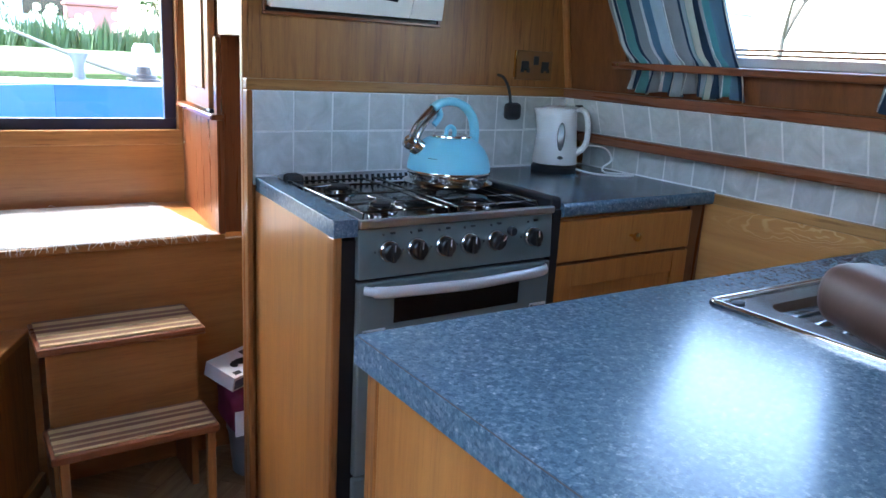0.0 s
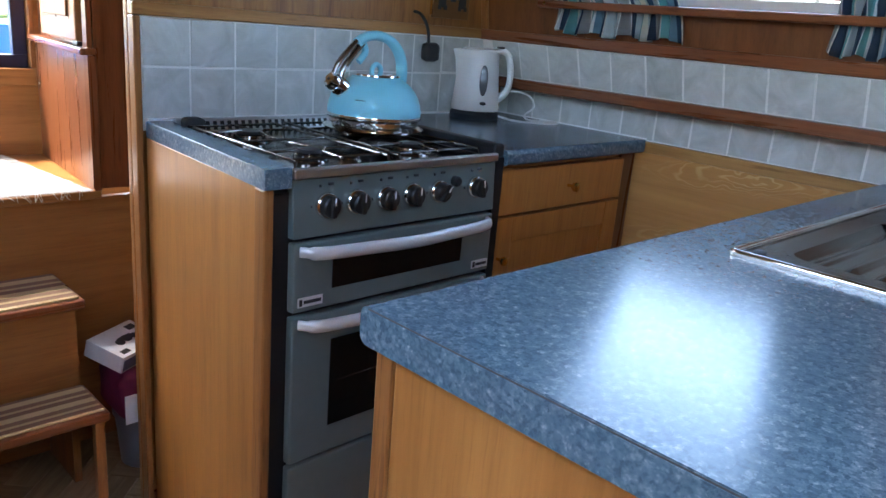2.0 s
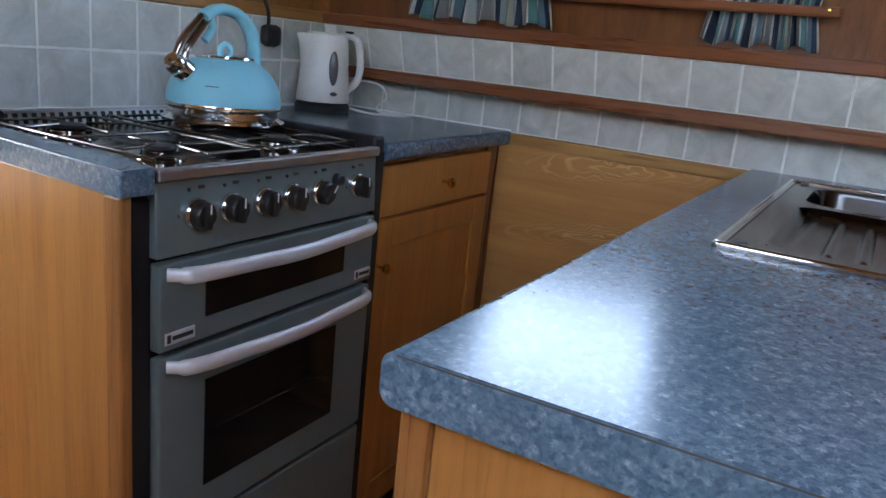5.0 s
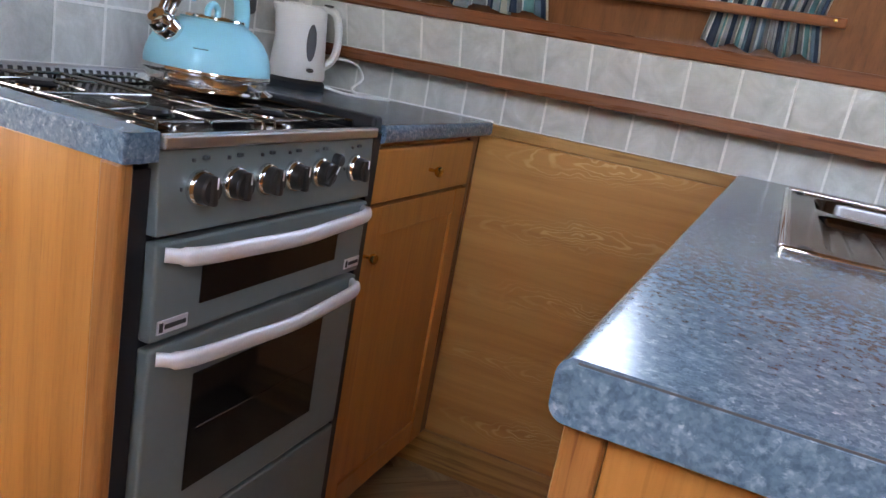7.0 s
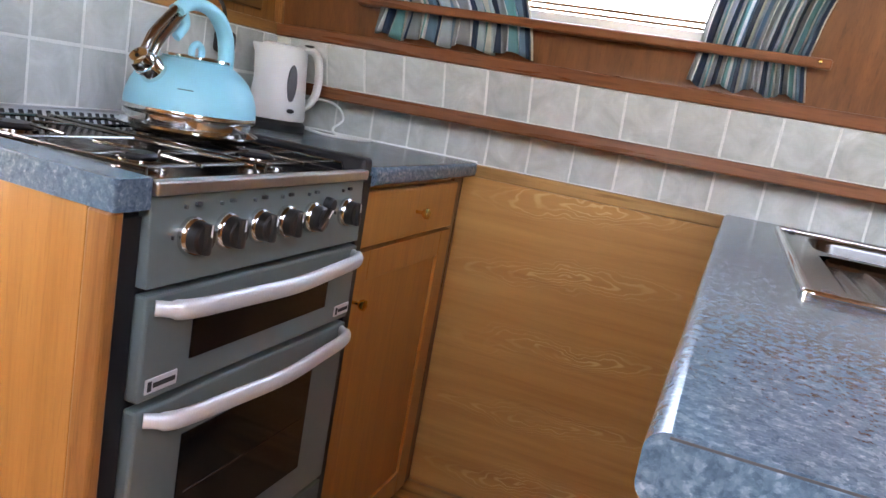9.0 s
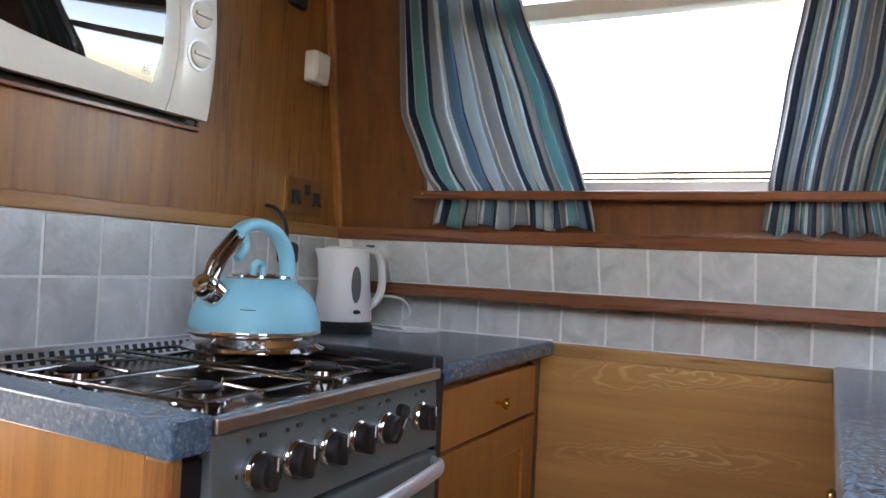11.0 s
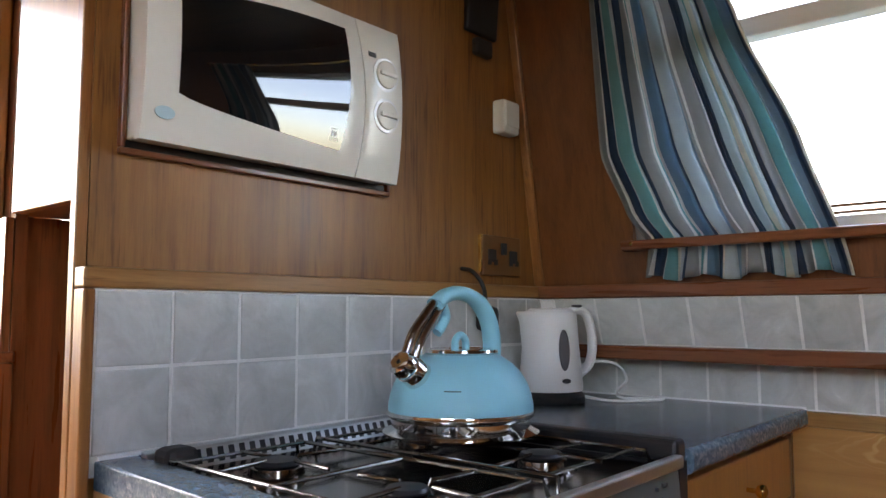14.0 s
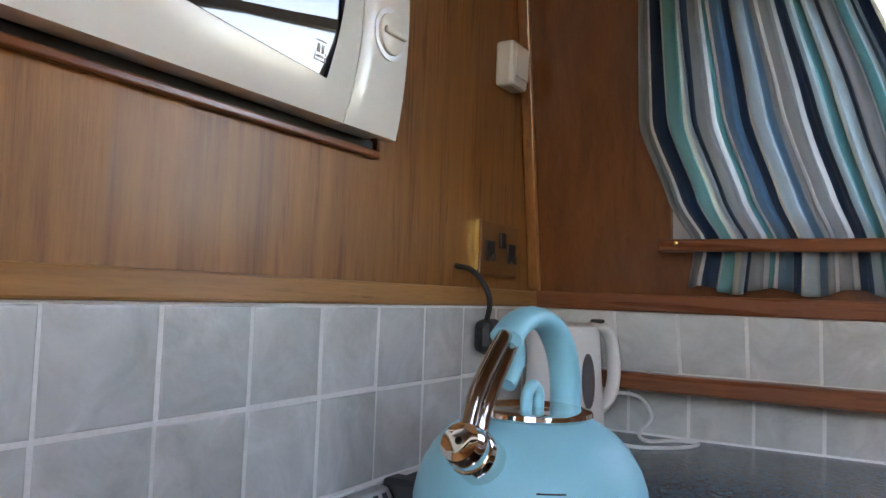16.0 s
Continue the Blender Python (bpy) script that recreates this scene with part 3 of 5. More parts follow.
drawer = part("drawer_front", box(0.624, 1.096, 1.612, 1.6335, 0.772, 0.874, 0.004), M_base, base)


def knob(x, y, z, s=1.0):
    return lathe([(0.0035 * s, 0), (0.0035 * s, 0.012 * s), (0.008 * s, 0.015 * s), (0.0105 * s, 0.020 * s), (0.0095 * s, 0.025 * s), (0.004 * s, 0.028 * s)], 16, Matrix.Translation((x, y, z)) @ Matrix.Rotation(radians(90), 4, "X"))


part("knob", knob(0.868, 1.612, 0.823, 1.1), M_brass, drawer, "polished brass knob", True)


def panel_door(x0, x1, y, z0, z1, rail, parent, mat, matx):
    """A framed door that faces -y, with a sunk panel and its moulding."""
    d = part("door", box(x0, x1, y + 0.008, y + 0.0212, z0, z1), mat, parent)
    part("stile", box(x0, x0 + rail, y, y + 0.0078, z0, z1, 0.002), mat, d)
    part("stile", box(x1 - rail, x1, y, y + 0.0078, z0, z1, 0.002), mat, d)
    part("rail", box(x0 + rail, x1 - rail, y + 0.0004, y + 0.0078, z0, z0 + rail, 0.002), matx, d)
    part("rail", box(x0 + rail, x1 - rail, y + 0.0004, y + 0.0078, z1 - rail, z1, 0.002), matx, d)
    return d


door = panel_door(0.624, 1.096, 1.612, 0.115, 0.766, 0.058, base, M_base, M_base)
part("knob", knob(0.640, 1.612, 0.676, 1.0), M_brass, door, "polished brass knob", True)

pdoor = part("door", box(0.76, 1.16, PY1 - 0.0378, PY1 - 0.024, 0.10, TOP - 0.060, 0.003), M_cab, unit)
part("knob", lathe([(0.0035, 0), (0.0035, 0.012), (0.008, 0.015), (0.0105, 0.020), (0.0095, 0.025), (0.004, 0.028)], 16, Matrix.Translation((0.80, PY1 - 0.024, 0.765)) @ Matrix.Rotation(radians(-90), 4, "X")), M_brass, pdoor, "polished brass knob", True)
qdoor = part("door", box(0.35, 0.756, PY1 - 0.0378, PY1 - 0.024, 0.10, TOP - 0.060, 0.003), M_cab, unit)
part("knob", lathe([(0.0035, 0), (0.0035, 0.012), (0.008, 0.015), (0.0105, 0.020), (0.0095, 0.025), (0.004, 0.028)], 16, Matrix.Translation((0.715, PY1 - 0.024, 0.765)) @ Matrix.Rotation(radians(-90), 4, "X")), M_brass, qdoor, "polished brass knob", True)

# ---- cooker ----
CX0, CX1, CY = 0.100, 0.594, 1.600
cooker = thing("gas_cooker", (0.355, 1.85, 0), "grey slot-in gas cooker with two ovens and a four-burner hob", "cooker")
part("body", box(CX0 - 0.001, CX1 + 0.001, CY + 0.018, 2.10, 0.02, 0.885), M_black, cooker)
part("side_filler", box(0.0690, 0.0985, CY + 0.012, 1.650, 0.0, 0.876), M_black, cooker)
part("side_filler", box(CX1 + 0.002, 0.6205, CY + 0.004, 2.10, 0.0, 0.905), M_black, cooker)
panel = part("control_panel", solid([(CX0, CY - 0.002, 0.797), (CX1, CY - 0.002, 0.797), (CX1, CY + 0.02, 0.797), (CX0, CY + 0.02, 0.797), (CX0, CY + 0.004, 0.899), (CX1, CY + 0.004, 0.899), (CX1, CY + 0.02, 0.899), (CX0, CY + 0.02, 0.899)], 0.002), M_cooker, cooker)


M_mark = plain("grey_print", (0.05, 0.06, 0.06), 0.5)
M_knob = plain("brown_black_grip", (0.030, 0.026, 0.023), 0.28, 0.3, 0.15, 60)


def cooker_knob(x, z, turn, parent):
    y = CY + 0.001
    m = Matrix.Translation((x, y, z)) @ Matrix.Rotation(radians(turn), 4, "Y") @ Matrix.Rotation(radians(90), 4, "X")
    b = lathe([(0.0225, 0), (0.0235, 0.004), (0.0225, 0.008), (0.0205, 0.0105)], 24, m)
    k = part("knob", b, M_chrome, parent, "black and steel control knob", True)
    g = bmesh.new()
    lathe([(0.0195, 0.010), (0.0185, 0.021), (0.0155, 0.0235)], 24, None, g)
    merge(g, box(-0.0055, 0.0055, -0.0185, 0.0185, 0.0105, 0.029, 0.003))
    g.transform(m)
    part("grip", g, M_knob, k, "", True)
    f = box(-0.0012, 0.0012, 0.004, 0.018, 0.0291, 0.0298)
    f.transform(m)
    part("pointer", f, M_white, k)
    # small printed marks round the knob
    for dx, dz, w in ((-0.012, 0.034, 0.0025), (0.006, 0.036, 0.002), (0.0095, 0.036, 0.002), (0.013, 0.036, 0.002), (-0.030, 0.0, 0.002)):
        part("mark", box(x + dx - w / 2, x + dx + w / 2, CY - 0.0012, CY + 0.003, z + dz - 0.0022, z + dz + 0.0022), M_mark, parent)


for x, turn in ((0.166, 0), (0.230, 0), (0.298, 0), (0.361, 0), (0.431, 38), (0.534, -8)):
    cooker_knob(x, 0.851, turn, panel)
part("ignition_button", lathe([(0.0105, 0), (0.0105, 0.010), (0.008, 0.013)], 20, Matrix.Translation((0.474, CY + 0.001, 0.868)) @ Matrix.Rotation(radians(90), 4, "X")), M_rubber, panel, "round black ignition button", True)


def oven_door(z0, z1, wx0, wx1, wz0, wz1, hz):
    d = part("oven_door", box(CX0 + 0.001, CX1 - 0.001, CY - 0.004, CY + 0.016, z0, z1, 0.004), M_cooker, cooker)
    part("window", box(wx0, wx1, CY - 0.0062, CY - 0.0042, wz0, wz1, 0.0008), M_oven, d, "dark glass oven window")
    a, b = CX0 + 0.012, CX1 - 0.018
    pts = curve_pts([(a, CY - 0.006, hz), (a + 0.03, CY - 0.030, hz), (a + 0.13, CY - 0.040, hz - 0.001), ((a + b) / 2, CY - 0.046, hz - 0.002), (b - 0.13, CY - 0.040, hz - 0.001), (b - 0.03, CY - 0.030, hz), (b, CY - 0.006, hz)], 6)
    part("handle", tube(pts, [0.0085] * 4 + [0.0108] * (len(pts) - 8) + [0.0085] * 4, 14, None, (0.75, 1.1)), M_silver, d, "bowed satin silver door handle", True)
    return d


grill = oven_door(0.664, 0.790, 0.181, 0.504, 0.699, 0.755, 0.776)
for x0, x1 in ((0.110, 0.162), (0.540, 0.588)):
    b = part("badge", box(x0, x1, CY - 0.0062, CY - 0.0042, 0.674, 0.692, 0.0008), M_alu, grill, "small silver badge with dark lettering bars")
    part("lettering_bar", box(x0 + 0.012, x1 - 0.004, CY - 0.0068, CY - 0.0060, 0.680, 0.686), M_print, b)
    part("lettering_bar", box(x0 + 0.003, x0 + 0.009, CY - 0.0068, CY - 0.0060, 0.677, 0.689), M_print, b)
oven = oven_door(0.366, 0.655, 0.184, 0.494, 0.424, 0.600, 0.643)
part("oven_shelf", tube([(0.20, CY - 0.0066, 0.515), (0.48, CY - 0.0066, 0.515)], 0.0007, 5), M_tray, oven)
part("storage_drawer", box(CX0 + 0.001, CX1 - 0.001, CY - 0.003, CY + 0.016, 0.085, 0.358, 0.004), M_cooker, cooker)
part("plinth", box(CX0 + 0.004, CX1 - 0.004, CY + 0.03, CY + 0.05, 0.0, 0.083), M_black, cooker)

# hob
HB = 2.105
hob = part("hob_tray", box(CX0 + 0.010, CX1 - 0.001, CY + 0.012, HB - 0.032, 0.8855, 0.902, 0.003), M_tray, cooker)
part("front_trim", box(CX0, CX1, CY - 0.004, CY + 0.0115, 0.9, 0.9165, 0.003), M_brushed, cooker, "bright steel front edge")
part("side_trim", solid([(CX0 + 0.001, CY + 0.012, 0.902), (CX0 + 0.010, CY + 0.012, 0.902), (CX0 + 0.032, HB, 0.902), (CX0 + 0.026, HB, 0.902), (CX0 + 0.001, CY + 0.012, 0.916), (CX0 + 0.010, CY + 0.012, 0.916), (CX0 + 0.032, HB, 0.916), (CX0 + 0.026, HB, 0.916)], 0.002), M_brushed, cooker)
part("side_lip", box(CX1 - 0.004, 0.6205, CY + 0.004, HB, 0.906, 0.934, 0.006), M_black, cooker, "raised black enamel lip")
vent = part("rear_vent", solid([(CX0 + 0.03, HB - 0.037, 0.886), (CX1 - 0.006, HB - 0.037, 0.886), (CX1 - 0.006, HB, 0.886), (CX0 + 0.03, HB, 0.886), (CX0 + 0.03, HB - 0.012, 0.925), (CX1 - 0.006, HB - 0.012, 0.925), (CX1 - 0.006, HB, 0.927), (CX0 + 0.03, HB, 0.927)], 0.002), M_brushed, cooker)


def vent_point(x, s, out):
    """A point on the vent's sloping face, s from its foot to its top."""
    return (x, HB - 0.037 + 0.025 * s - 0.84 * out, 0.886 + 0.039 * s + 0.54 * out)


for k in range(24):
    x = CX0 + 0.076 + k * 0.0170
    lo = [vent_point(x + 0.009 * a, b, 0.0004) for a, b in ((0, 0.46), (1, 0.46), (1.35, 0.90), (0.35, 0.90))]
    hi = [vent_point(x + 0.009 * a, b, -0.003) for a, b in ((0, 0.46), (1, 0.46), (1.35, 0.90), (0.35, 0.90))]
    part("vent_slot", solid(hi + lo), M_black, vent)
part("end_cap", box(CX0 + 0.034, CX0 + 0.078, HB - 0.060, HB - 0.018, 0.902, 0.934, 0.010), M_rubber, cooker, "black moulded hinge cap")


def burner(x, y, r):
    b = part("burner", lathe([(r * 1.25, 0.902), (r * 1.2, 0.905), (r * 0.95, 0.906), (r * 0.9, 0.915), (r * 0.72, 0.917)], 28, Matrix.Translation((x, y, 0))), M_tray, cooker, "", True)
    part("cap", lathe([(r * 0.74, 0.917), (r * 0.78, 0.9195), (r * 0.7, 0.923), (r * 0.1, 0.9245)], 28, Matrix.Translation((x, y, 0))), M_black, b, "black burner cap", True)


for x, y, r in ((0.216, 1.730, 0.030), (0.466, 1.730, 0.036), (0.221, 1.950, 0.036), (0.471, 1.950, 0.028)):
    burner(x, y, r)


def grate(x0, x1):
    """A wire pan support: a frame with four pairs of fingers."""
    y0, y1, z = CY + 0.035, HB - 0.055, 0.9205
    bm = bmesh.new()
    loop = [(x0 + 0.006, y0, z - 0.022), (x0 + 0.012, y0 + 0.004, z), (x0 + 0.02, y1 - 0.004, z), (x0 + 0.016, y1, z - 0.022)]
    tube(loop, 0.0028, 8, bm)
    loop = [(x1 - 0.006, y0, z - 0.022), (x1 - 0.012, y0 + 0.004, z), (x1 - 0.012, y1 - 0.004, z), (x1 - 0.008, y1, z - 0.022)]
    tube(loop, 0.0028, 8, bm)
    for y in (y0 + 0.02, (y0 + y1) / 2, y1 - 0.02):
        tube([(x0 + 0.013, y, z), (x1 - 0.012, y, z)], 0.0026, 8, bm)
    xm = (x0 + x1) / 2
    for yc in (1.730, 1.950):
        for dy in (-0.085, 0.085):
            tube([(xm, yc + dy, z), (xm, yc + dy * 0.28, z + 0.002), (xm, yc + dy * 0.26, z - 0.004)], 0.0026, 8, bm)
        for dx in (-1, 1):
            tube([(xm + dx * (x1 - x0) * 0.42, yc, z), (xm + dx * 0.024, yc, z + 0.002), (xm + dx * 0.022, yc, z - 0.004)], 0.0026, 8, bm)
    return bm


part("pan_support", grate(0.117, 0.342), M_wire, cooker, "dulled steel wire pan support")
part("pan_support", grate(0.346, 0.587), M_wire, cooker, "dulled steel wire pan support")

# ---- whistling kettle on the hob ----
KX, KY, KZ = 0.484, 1.876, 0.9262
kettle = thing("whistling_kettle", (KX, KY, KZ), "turquoise enamel whistling kettle with chrome spout and base band", "kettle")
at = Matrix.Translation((KX, KY, KZ)) @ Matrix.Scale(1.03, 4)
part("base_band", lathe([(0.090, 0), (0.106, 0.005), (0.1075, 0.008), (0.099, 0.012), (0.0945, 0.015), (0.0945, 0.025), (0.100, 0.028), (0.1012, 0.031), (0.100, 0.036)], 48, at), M_chrome, kettle, "stepped chrome base band", True)
shell = part("shell", lathe([(0.0995, 0.0362), (0.0995, 0.045), (0.097, 0.058), (0.092, 0.072), (0.083, 0.087), (0.071, 0.099), (0.057, 0.108), (0.046, 0.1125)], 56, at), M_teal, kettle, "", True)
bm = bmesh.new()
ring = []
for k in range(9):
    a = radians(206 + 1.7 * k)
    ring.append([bm.verts.new((KX + r * math.cos(a), KY + r * math.sin(a), KZ + z)) for r, z in ((0.0964, 0.0703), (0.0961, 0.0716))])
for a, b in zip(ring, ring[1:]):
    bm.faces.new([a[0], b[0], b[1], a[1]])
part("logo_bar", bm, M_print, shell)
lid = part("lid", lathe([(0.050, 0.1115), (0.052, 0.114), (0.051, 0.1175), (0.044, 0.119), (0.036, 0.117), (0.012, 0.118)], 40, at), M_chrome, kettle, "chrome lid", True)
KA = radians(176)            # the way the spout points, in plan
kd = Vector((math.cos(KA), math.sin(KA), 0))


def ka(r, z):
    return Vector((KX, KY, KZ + z * 1.03)) + kd * r * 1.03


part("lid_knob", tube(curve_pts([ka(0.011, 0.117), ka(0.010, 0.130), ka(0.0, 0.137), ka(-0.010, 0.130), ka(-0.011, 0.117)], 5), 0.0055, 10), M_grip, lid, "turquoise lid loop", True)
part("spout", tube([ka(0.060, 0.072), ka(0.085, 0.088), ka(0.098, 0.096), ka(0.100, 0.097)], [0.022, 0.020, 0.0195, 0.0185], 24), M_chrome, kettle, "short chrome spout", True)
wh = part("whistle", tube([ka(0.099, 0.0965), ka(0.107, 0.101), ka(0.110, 0.1025), ka(0.115, 0.1055), ka(0.1155, 0.106)], [0.0175, 0.0185, 0.0175, 0.016, 0.011], 24), M_chrome, kettle, "chrome whistle cap with a small hole", True)
part("hole", tube([ka(0.1154, 0.1058), ka(0.1165, 0.1066)], 0.003, 12), M_black, wh)
part("trigger", tube(curve_pts([ka(0.104, 0.116), ka(0.092, 0.140), ka(0.070, 0.164), ka(0.048, 0.185)], 6), 0.0070, 12, None, (1.0, 0.8)), M_steel, kettle, "chrome spout lever", True)
part("handle_stem", tube(curve_pts([ka(0.090, 0.100), ka(0.080, 0.128), ka(0.058, 0.156), ka(0.036, 0.181)], 6), 0.0072, 12, None, (1.1, 0.9)), M_steel, kettle, "", True)
part("handle", tube(curve_pts([ka(0.050, 0.179), ka(0.030, 0.191), ka(0.000, 0.195), ka(-0.032, 0.186), ka(-0.056, 0.162), ka(-0.066, 0.131), ka(-0.066, 0.100), ka(-0.066, 0.092)], 7), [0.012] * 22 + [0.0125] * 28, 16, None, (1.25, 0.85)), M_grip, kettle, "turquoise arched handle", True)
part("thumb_rest", tube(curve_pts([ka(0.036, 0.179), ka(0.030, 0.162), ka(0.040, 0.147), ka(0.046, 0.141)], 5), 0.0075, 10), M_grip, kettle, "", True)

# ---- electric jug kettle ----
JX, JY = 0.966, 2.030
jug = thing("electric_kettle", (JX, JY, TOP), "white plastic electric jug kettle on a black base", "kettle")
part("base", lathe([(0.066, 0), (0.068, 0.004), (0.068, 0.014), (0.060, 0.022)], 32, Matrix.Translation((JX, JY, TOP))), M_rubber, jug, "round black power base", True)
JA = radians(-38)
jr = Matrix.Translation((JX, JY, TOP)) @ Matrix.Rotation(JA, 4, "Z")
bm = lathe([(0.061, 0.0225), (0.063, 0.030), (0.060, 0.060), (0.056, 0.110), (0.053, 0.160), (0.051, 0.178), (0.047, 0.182)], 40)
for v in bm.verts:
    v.co.x *= 1.05
    v.co.y *= 0.92
    if v.co.x < -0.03 and v.co.z > 0.14:
        v.co.x -= 0.020 * max(0, (v.co.z - 0.14) / 0.04) * max(0, 1 - abs(v.co.y) / 0.03)
bm.transform(jr)
jb = part("jug_body", bm, M_white, jug, "", True)


def jp(x, y, z):
    return jr @ Vector((x, y, z))


part("handle", tube(curve_pts([jp(0.042, 0, 0.181), jp(0.064, 0, 0.184), jp(0.080, 0, 0.172), jp(0.089, 0, 0.140), jp(0.090, 0, 0.100), jp(0.080, 0, 0.070), jp(0.056, 0, 0.050)], 7), [0.011] * 42 + [0.012], 14, None, (1.25, 0.8)), M_white, jug, "", True)
part("lid", lathe([(0.046, 0.1815), (0.046, 0.185), (0.040, 0.188)], 28, jr), M_white, jug, "", True)
part("lid_button", lathe([(0.011, 0.18), (0.011, 0.1945), (0.008, 0.1955)], 14, jr @ Matrix.Translation((0.058, 0, 0))), M_rubber, jug)
wm = jr @ Matrix.Translation((0.010, -0.0510, 0.105)) @ Matrix.Rotation(radians(86), 4, "X") @ Matrix.Diagonal((0.40, 1.45, 1, 1))
part("water_gauge", lathe([(0.028, -0.003), (0.028, 0.002), (0.025, 0.0035)], 24, wm), plain("smoked_gauge", (0.10, 0.10, 0.11), 0.15), jug, "smoked oval water gauge", True)
part("switch", lathe([(0.006, -0.003), (0.006, 0.004), (0.004, 0.006)], 16, jr @ Matrix.Translation((0.012, -0.0555, 0.045)) @ Matrix.Rotation(radians(88), 4, "X") @ Matrix.Diagonal((1.4, 0.8, 1, 1))), M_rubber, jug, "", True)


def beside(r, f, h):
    """A place on the worktop beside the jug."""
    return (JX + 0.85 * r + 0.754 * f, JY - 0.98 * r + 0.656 * f, TOP + (h if h < 0.006 else h * 1.35))


run = [beside(*p) for p in ((0.050, -0.010, 0.008), (0.090, -0.020, 0.0034), (0.145, -0.022, 0.0034), (0.178, 0.008, 0.0034), (0.158, 0.034, 0.0034), (0.118, 0.026, 0.004), (0.108, 0.030, 0.012), (0.126, 0.036, 0.030), (0.112, 0.040, 0.052), (0.080, 0.034, 0.058), (0.045, 0.026, 0.050), (0.030, 0.030, 0.040))]
tagged(part("power_cable", tube(curve_pts(run, 8), 0.0030, 8), M_white, None, "", True), "thin white power cable looped beside the jug kettle", "cable")

# ---- microwave let into the bulkhead ----
MX0, MX1, MZ0, MZ1 = 0.114, 0.590, 1.323, 1.594
MY = 2.092
mw = thing("microwave", (0.38, 2.2, MZ0), "white microwave oven with dark glass door, built into the bulkhead", "microwave")


def front_y(z, out=0.0):
    """The face of the microwave, which bellies out at mid-height."""
    v = min(1, max(0, (z - MZ0) / (MZ1 - MZ0)))
    return MY + 0.010 - 0.013 * math.sin(math.pi * v) ** 0.8 - out


def front_piece(left, right, bottom, top, out, back, cols=14, rows=12, r=0.0):
    """A slab that follows the bellied face; its four edges are functions of u or v."""
    bm = bmesh.new()
    skin, rear = [], []
    for j in range(rows + 1):
        v = j / rows
        a, b = [], []
        for i in range(cols + 1):
            u = i / cols
            x = left(v) + (right(v) - left(v)) * u
            z = bottom(u) + (top(u) - bottom(u)) * v
            edge = r if (i in (0, cols) or j in (0, rows)) else 0.0
            a.append(bm.verts.new((x, front_y(z, out) + edge, z)))
            b.append(bm.verts.new((x, back if back else front_y(z, out) + 0.002, z)))
        skin.append(a)
        rear.append(b)
    for j in range(rows):
        for i in range(cols):
            bm.faces.new([skin[j][i], skin[j][i + 1], skin[j + 1][i + 1], skin[j + 1][i]]).smooth = True
    rim = [(0, i) for i in range(cols)] + [(j, cols) for j in range(rows)] + [(rows, i) for i in range(cols, 0, -1)] + [(j, 0) for j in range(rows, 0, -1)]
    for k in range(len(rim)):
        (j, i), (q, p) = rim[k], rim[(k + 1) % len(rim)]
        bm.faces.new([skin[j][i], skin[q][p], rear[q][p], rear[j][i]])
    bm.faces.new([rear[j][i] for j, i in rim])
    loose = [v for v in bm.verts if not v.link_faces]
    bmesh.ops.delete(bm, geom=loose, context="VERTS")
    return bm


part("casing", box(MX0 + 0.004, MX1 - 0.004, BULK - 0.030, BULK - 0.0005, MZ0 + 0.004, MZ1 - 0.004, 0.003), M_cream, mw)
DX = 0.494
split = lambda v: DX - 0.013 + 0.020 * math.sin(math.pi * (0.15 + 0.75 * v))
part("door", front_piece(lambda v: MX0, lambda v: split(v) - 0.0008, lambda u: MZ0, lambda u: MZ1, 0, BULK - 0.031, r=0.003), M_cream, mw, "white door frame")
part("fascia", front_piece(lambda v: split(v) + 0.0008, lambda v: MX1, lambda u: MZ0, lambda u: MZ1, 0.0006, BULK - 0.031, 8, r=0.003), M_cream, mw, "white control fascia")
part("window", front_piece(lambda v: MX0 + 0.047, lambda v: 0.447 + 0.010 * v + 0.012 * math.sin(math.pi * v), lambda u: MZ0 + 0.067 - 0.031 * u ** 0.65, lambda u: MZ1 - 0.067 + 0.038 * (1 - (1 - u) ** 2.2), 0.0012, None, 18), M_door_glass, mw, "dark reflective door glass")
for x0, x1, z0, z1 in ((0.424, 0.4246, 1.372, 1.392), (0.440, 0.4406, 1.372, 1.392), (0.424, 0.4406, 1.372, 1.3726), (0.424, 0.4406, 1.3914, 1.392), (0.427, 0.437, 1.3755, 1.3775), (0.427, 0.431, 1.380, 1.3885), (0.4335, 0.437, 1.380, 1.3885)):
    part("printed_mark", box(x0, x1, front_y(z0, 0.0022), front_y(z0, 0.0008), z0, z1), M_white, mw)
fx = (DX + MX1) / 2 + 0.001
for z in (MZ0 + 0.184, MZ0 + 0.112):
    dm = Matrix.Translation((fx + 0.004, front_y(z, 0.0012), z)) @ Matrix.Rotation(radians(90), 4, "X")
    d = part("dial", lathe([(0.024, 0), (0.0235, 0.004), (0.021, 0.0055)], 32, dm), M_cream, mw, "round white dial", True)
    part("dial_ring", lathe([(0.030, -0.004), (0.030, 0.0006), (0.0275, 0.0012), (0.025, 0.0006)], 32, dm), M_alu, d, "thin silver dial ring", True)
    part("grip", box(fx - 0.016, fx + 0.024, front_y(z, 0.012), front_y(z, 0.006), z - 0.004, z + 0.004, 0.002), M_cream, d)
part("label_bar", box(0.508, 0.526, front_y(MZ0 + 0.215, 0.0012), front_y(MZ0 + 0.215, -0.003), MZ0 + 0.208, MZ0 + 0.217), M_print, mw)
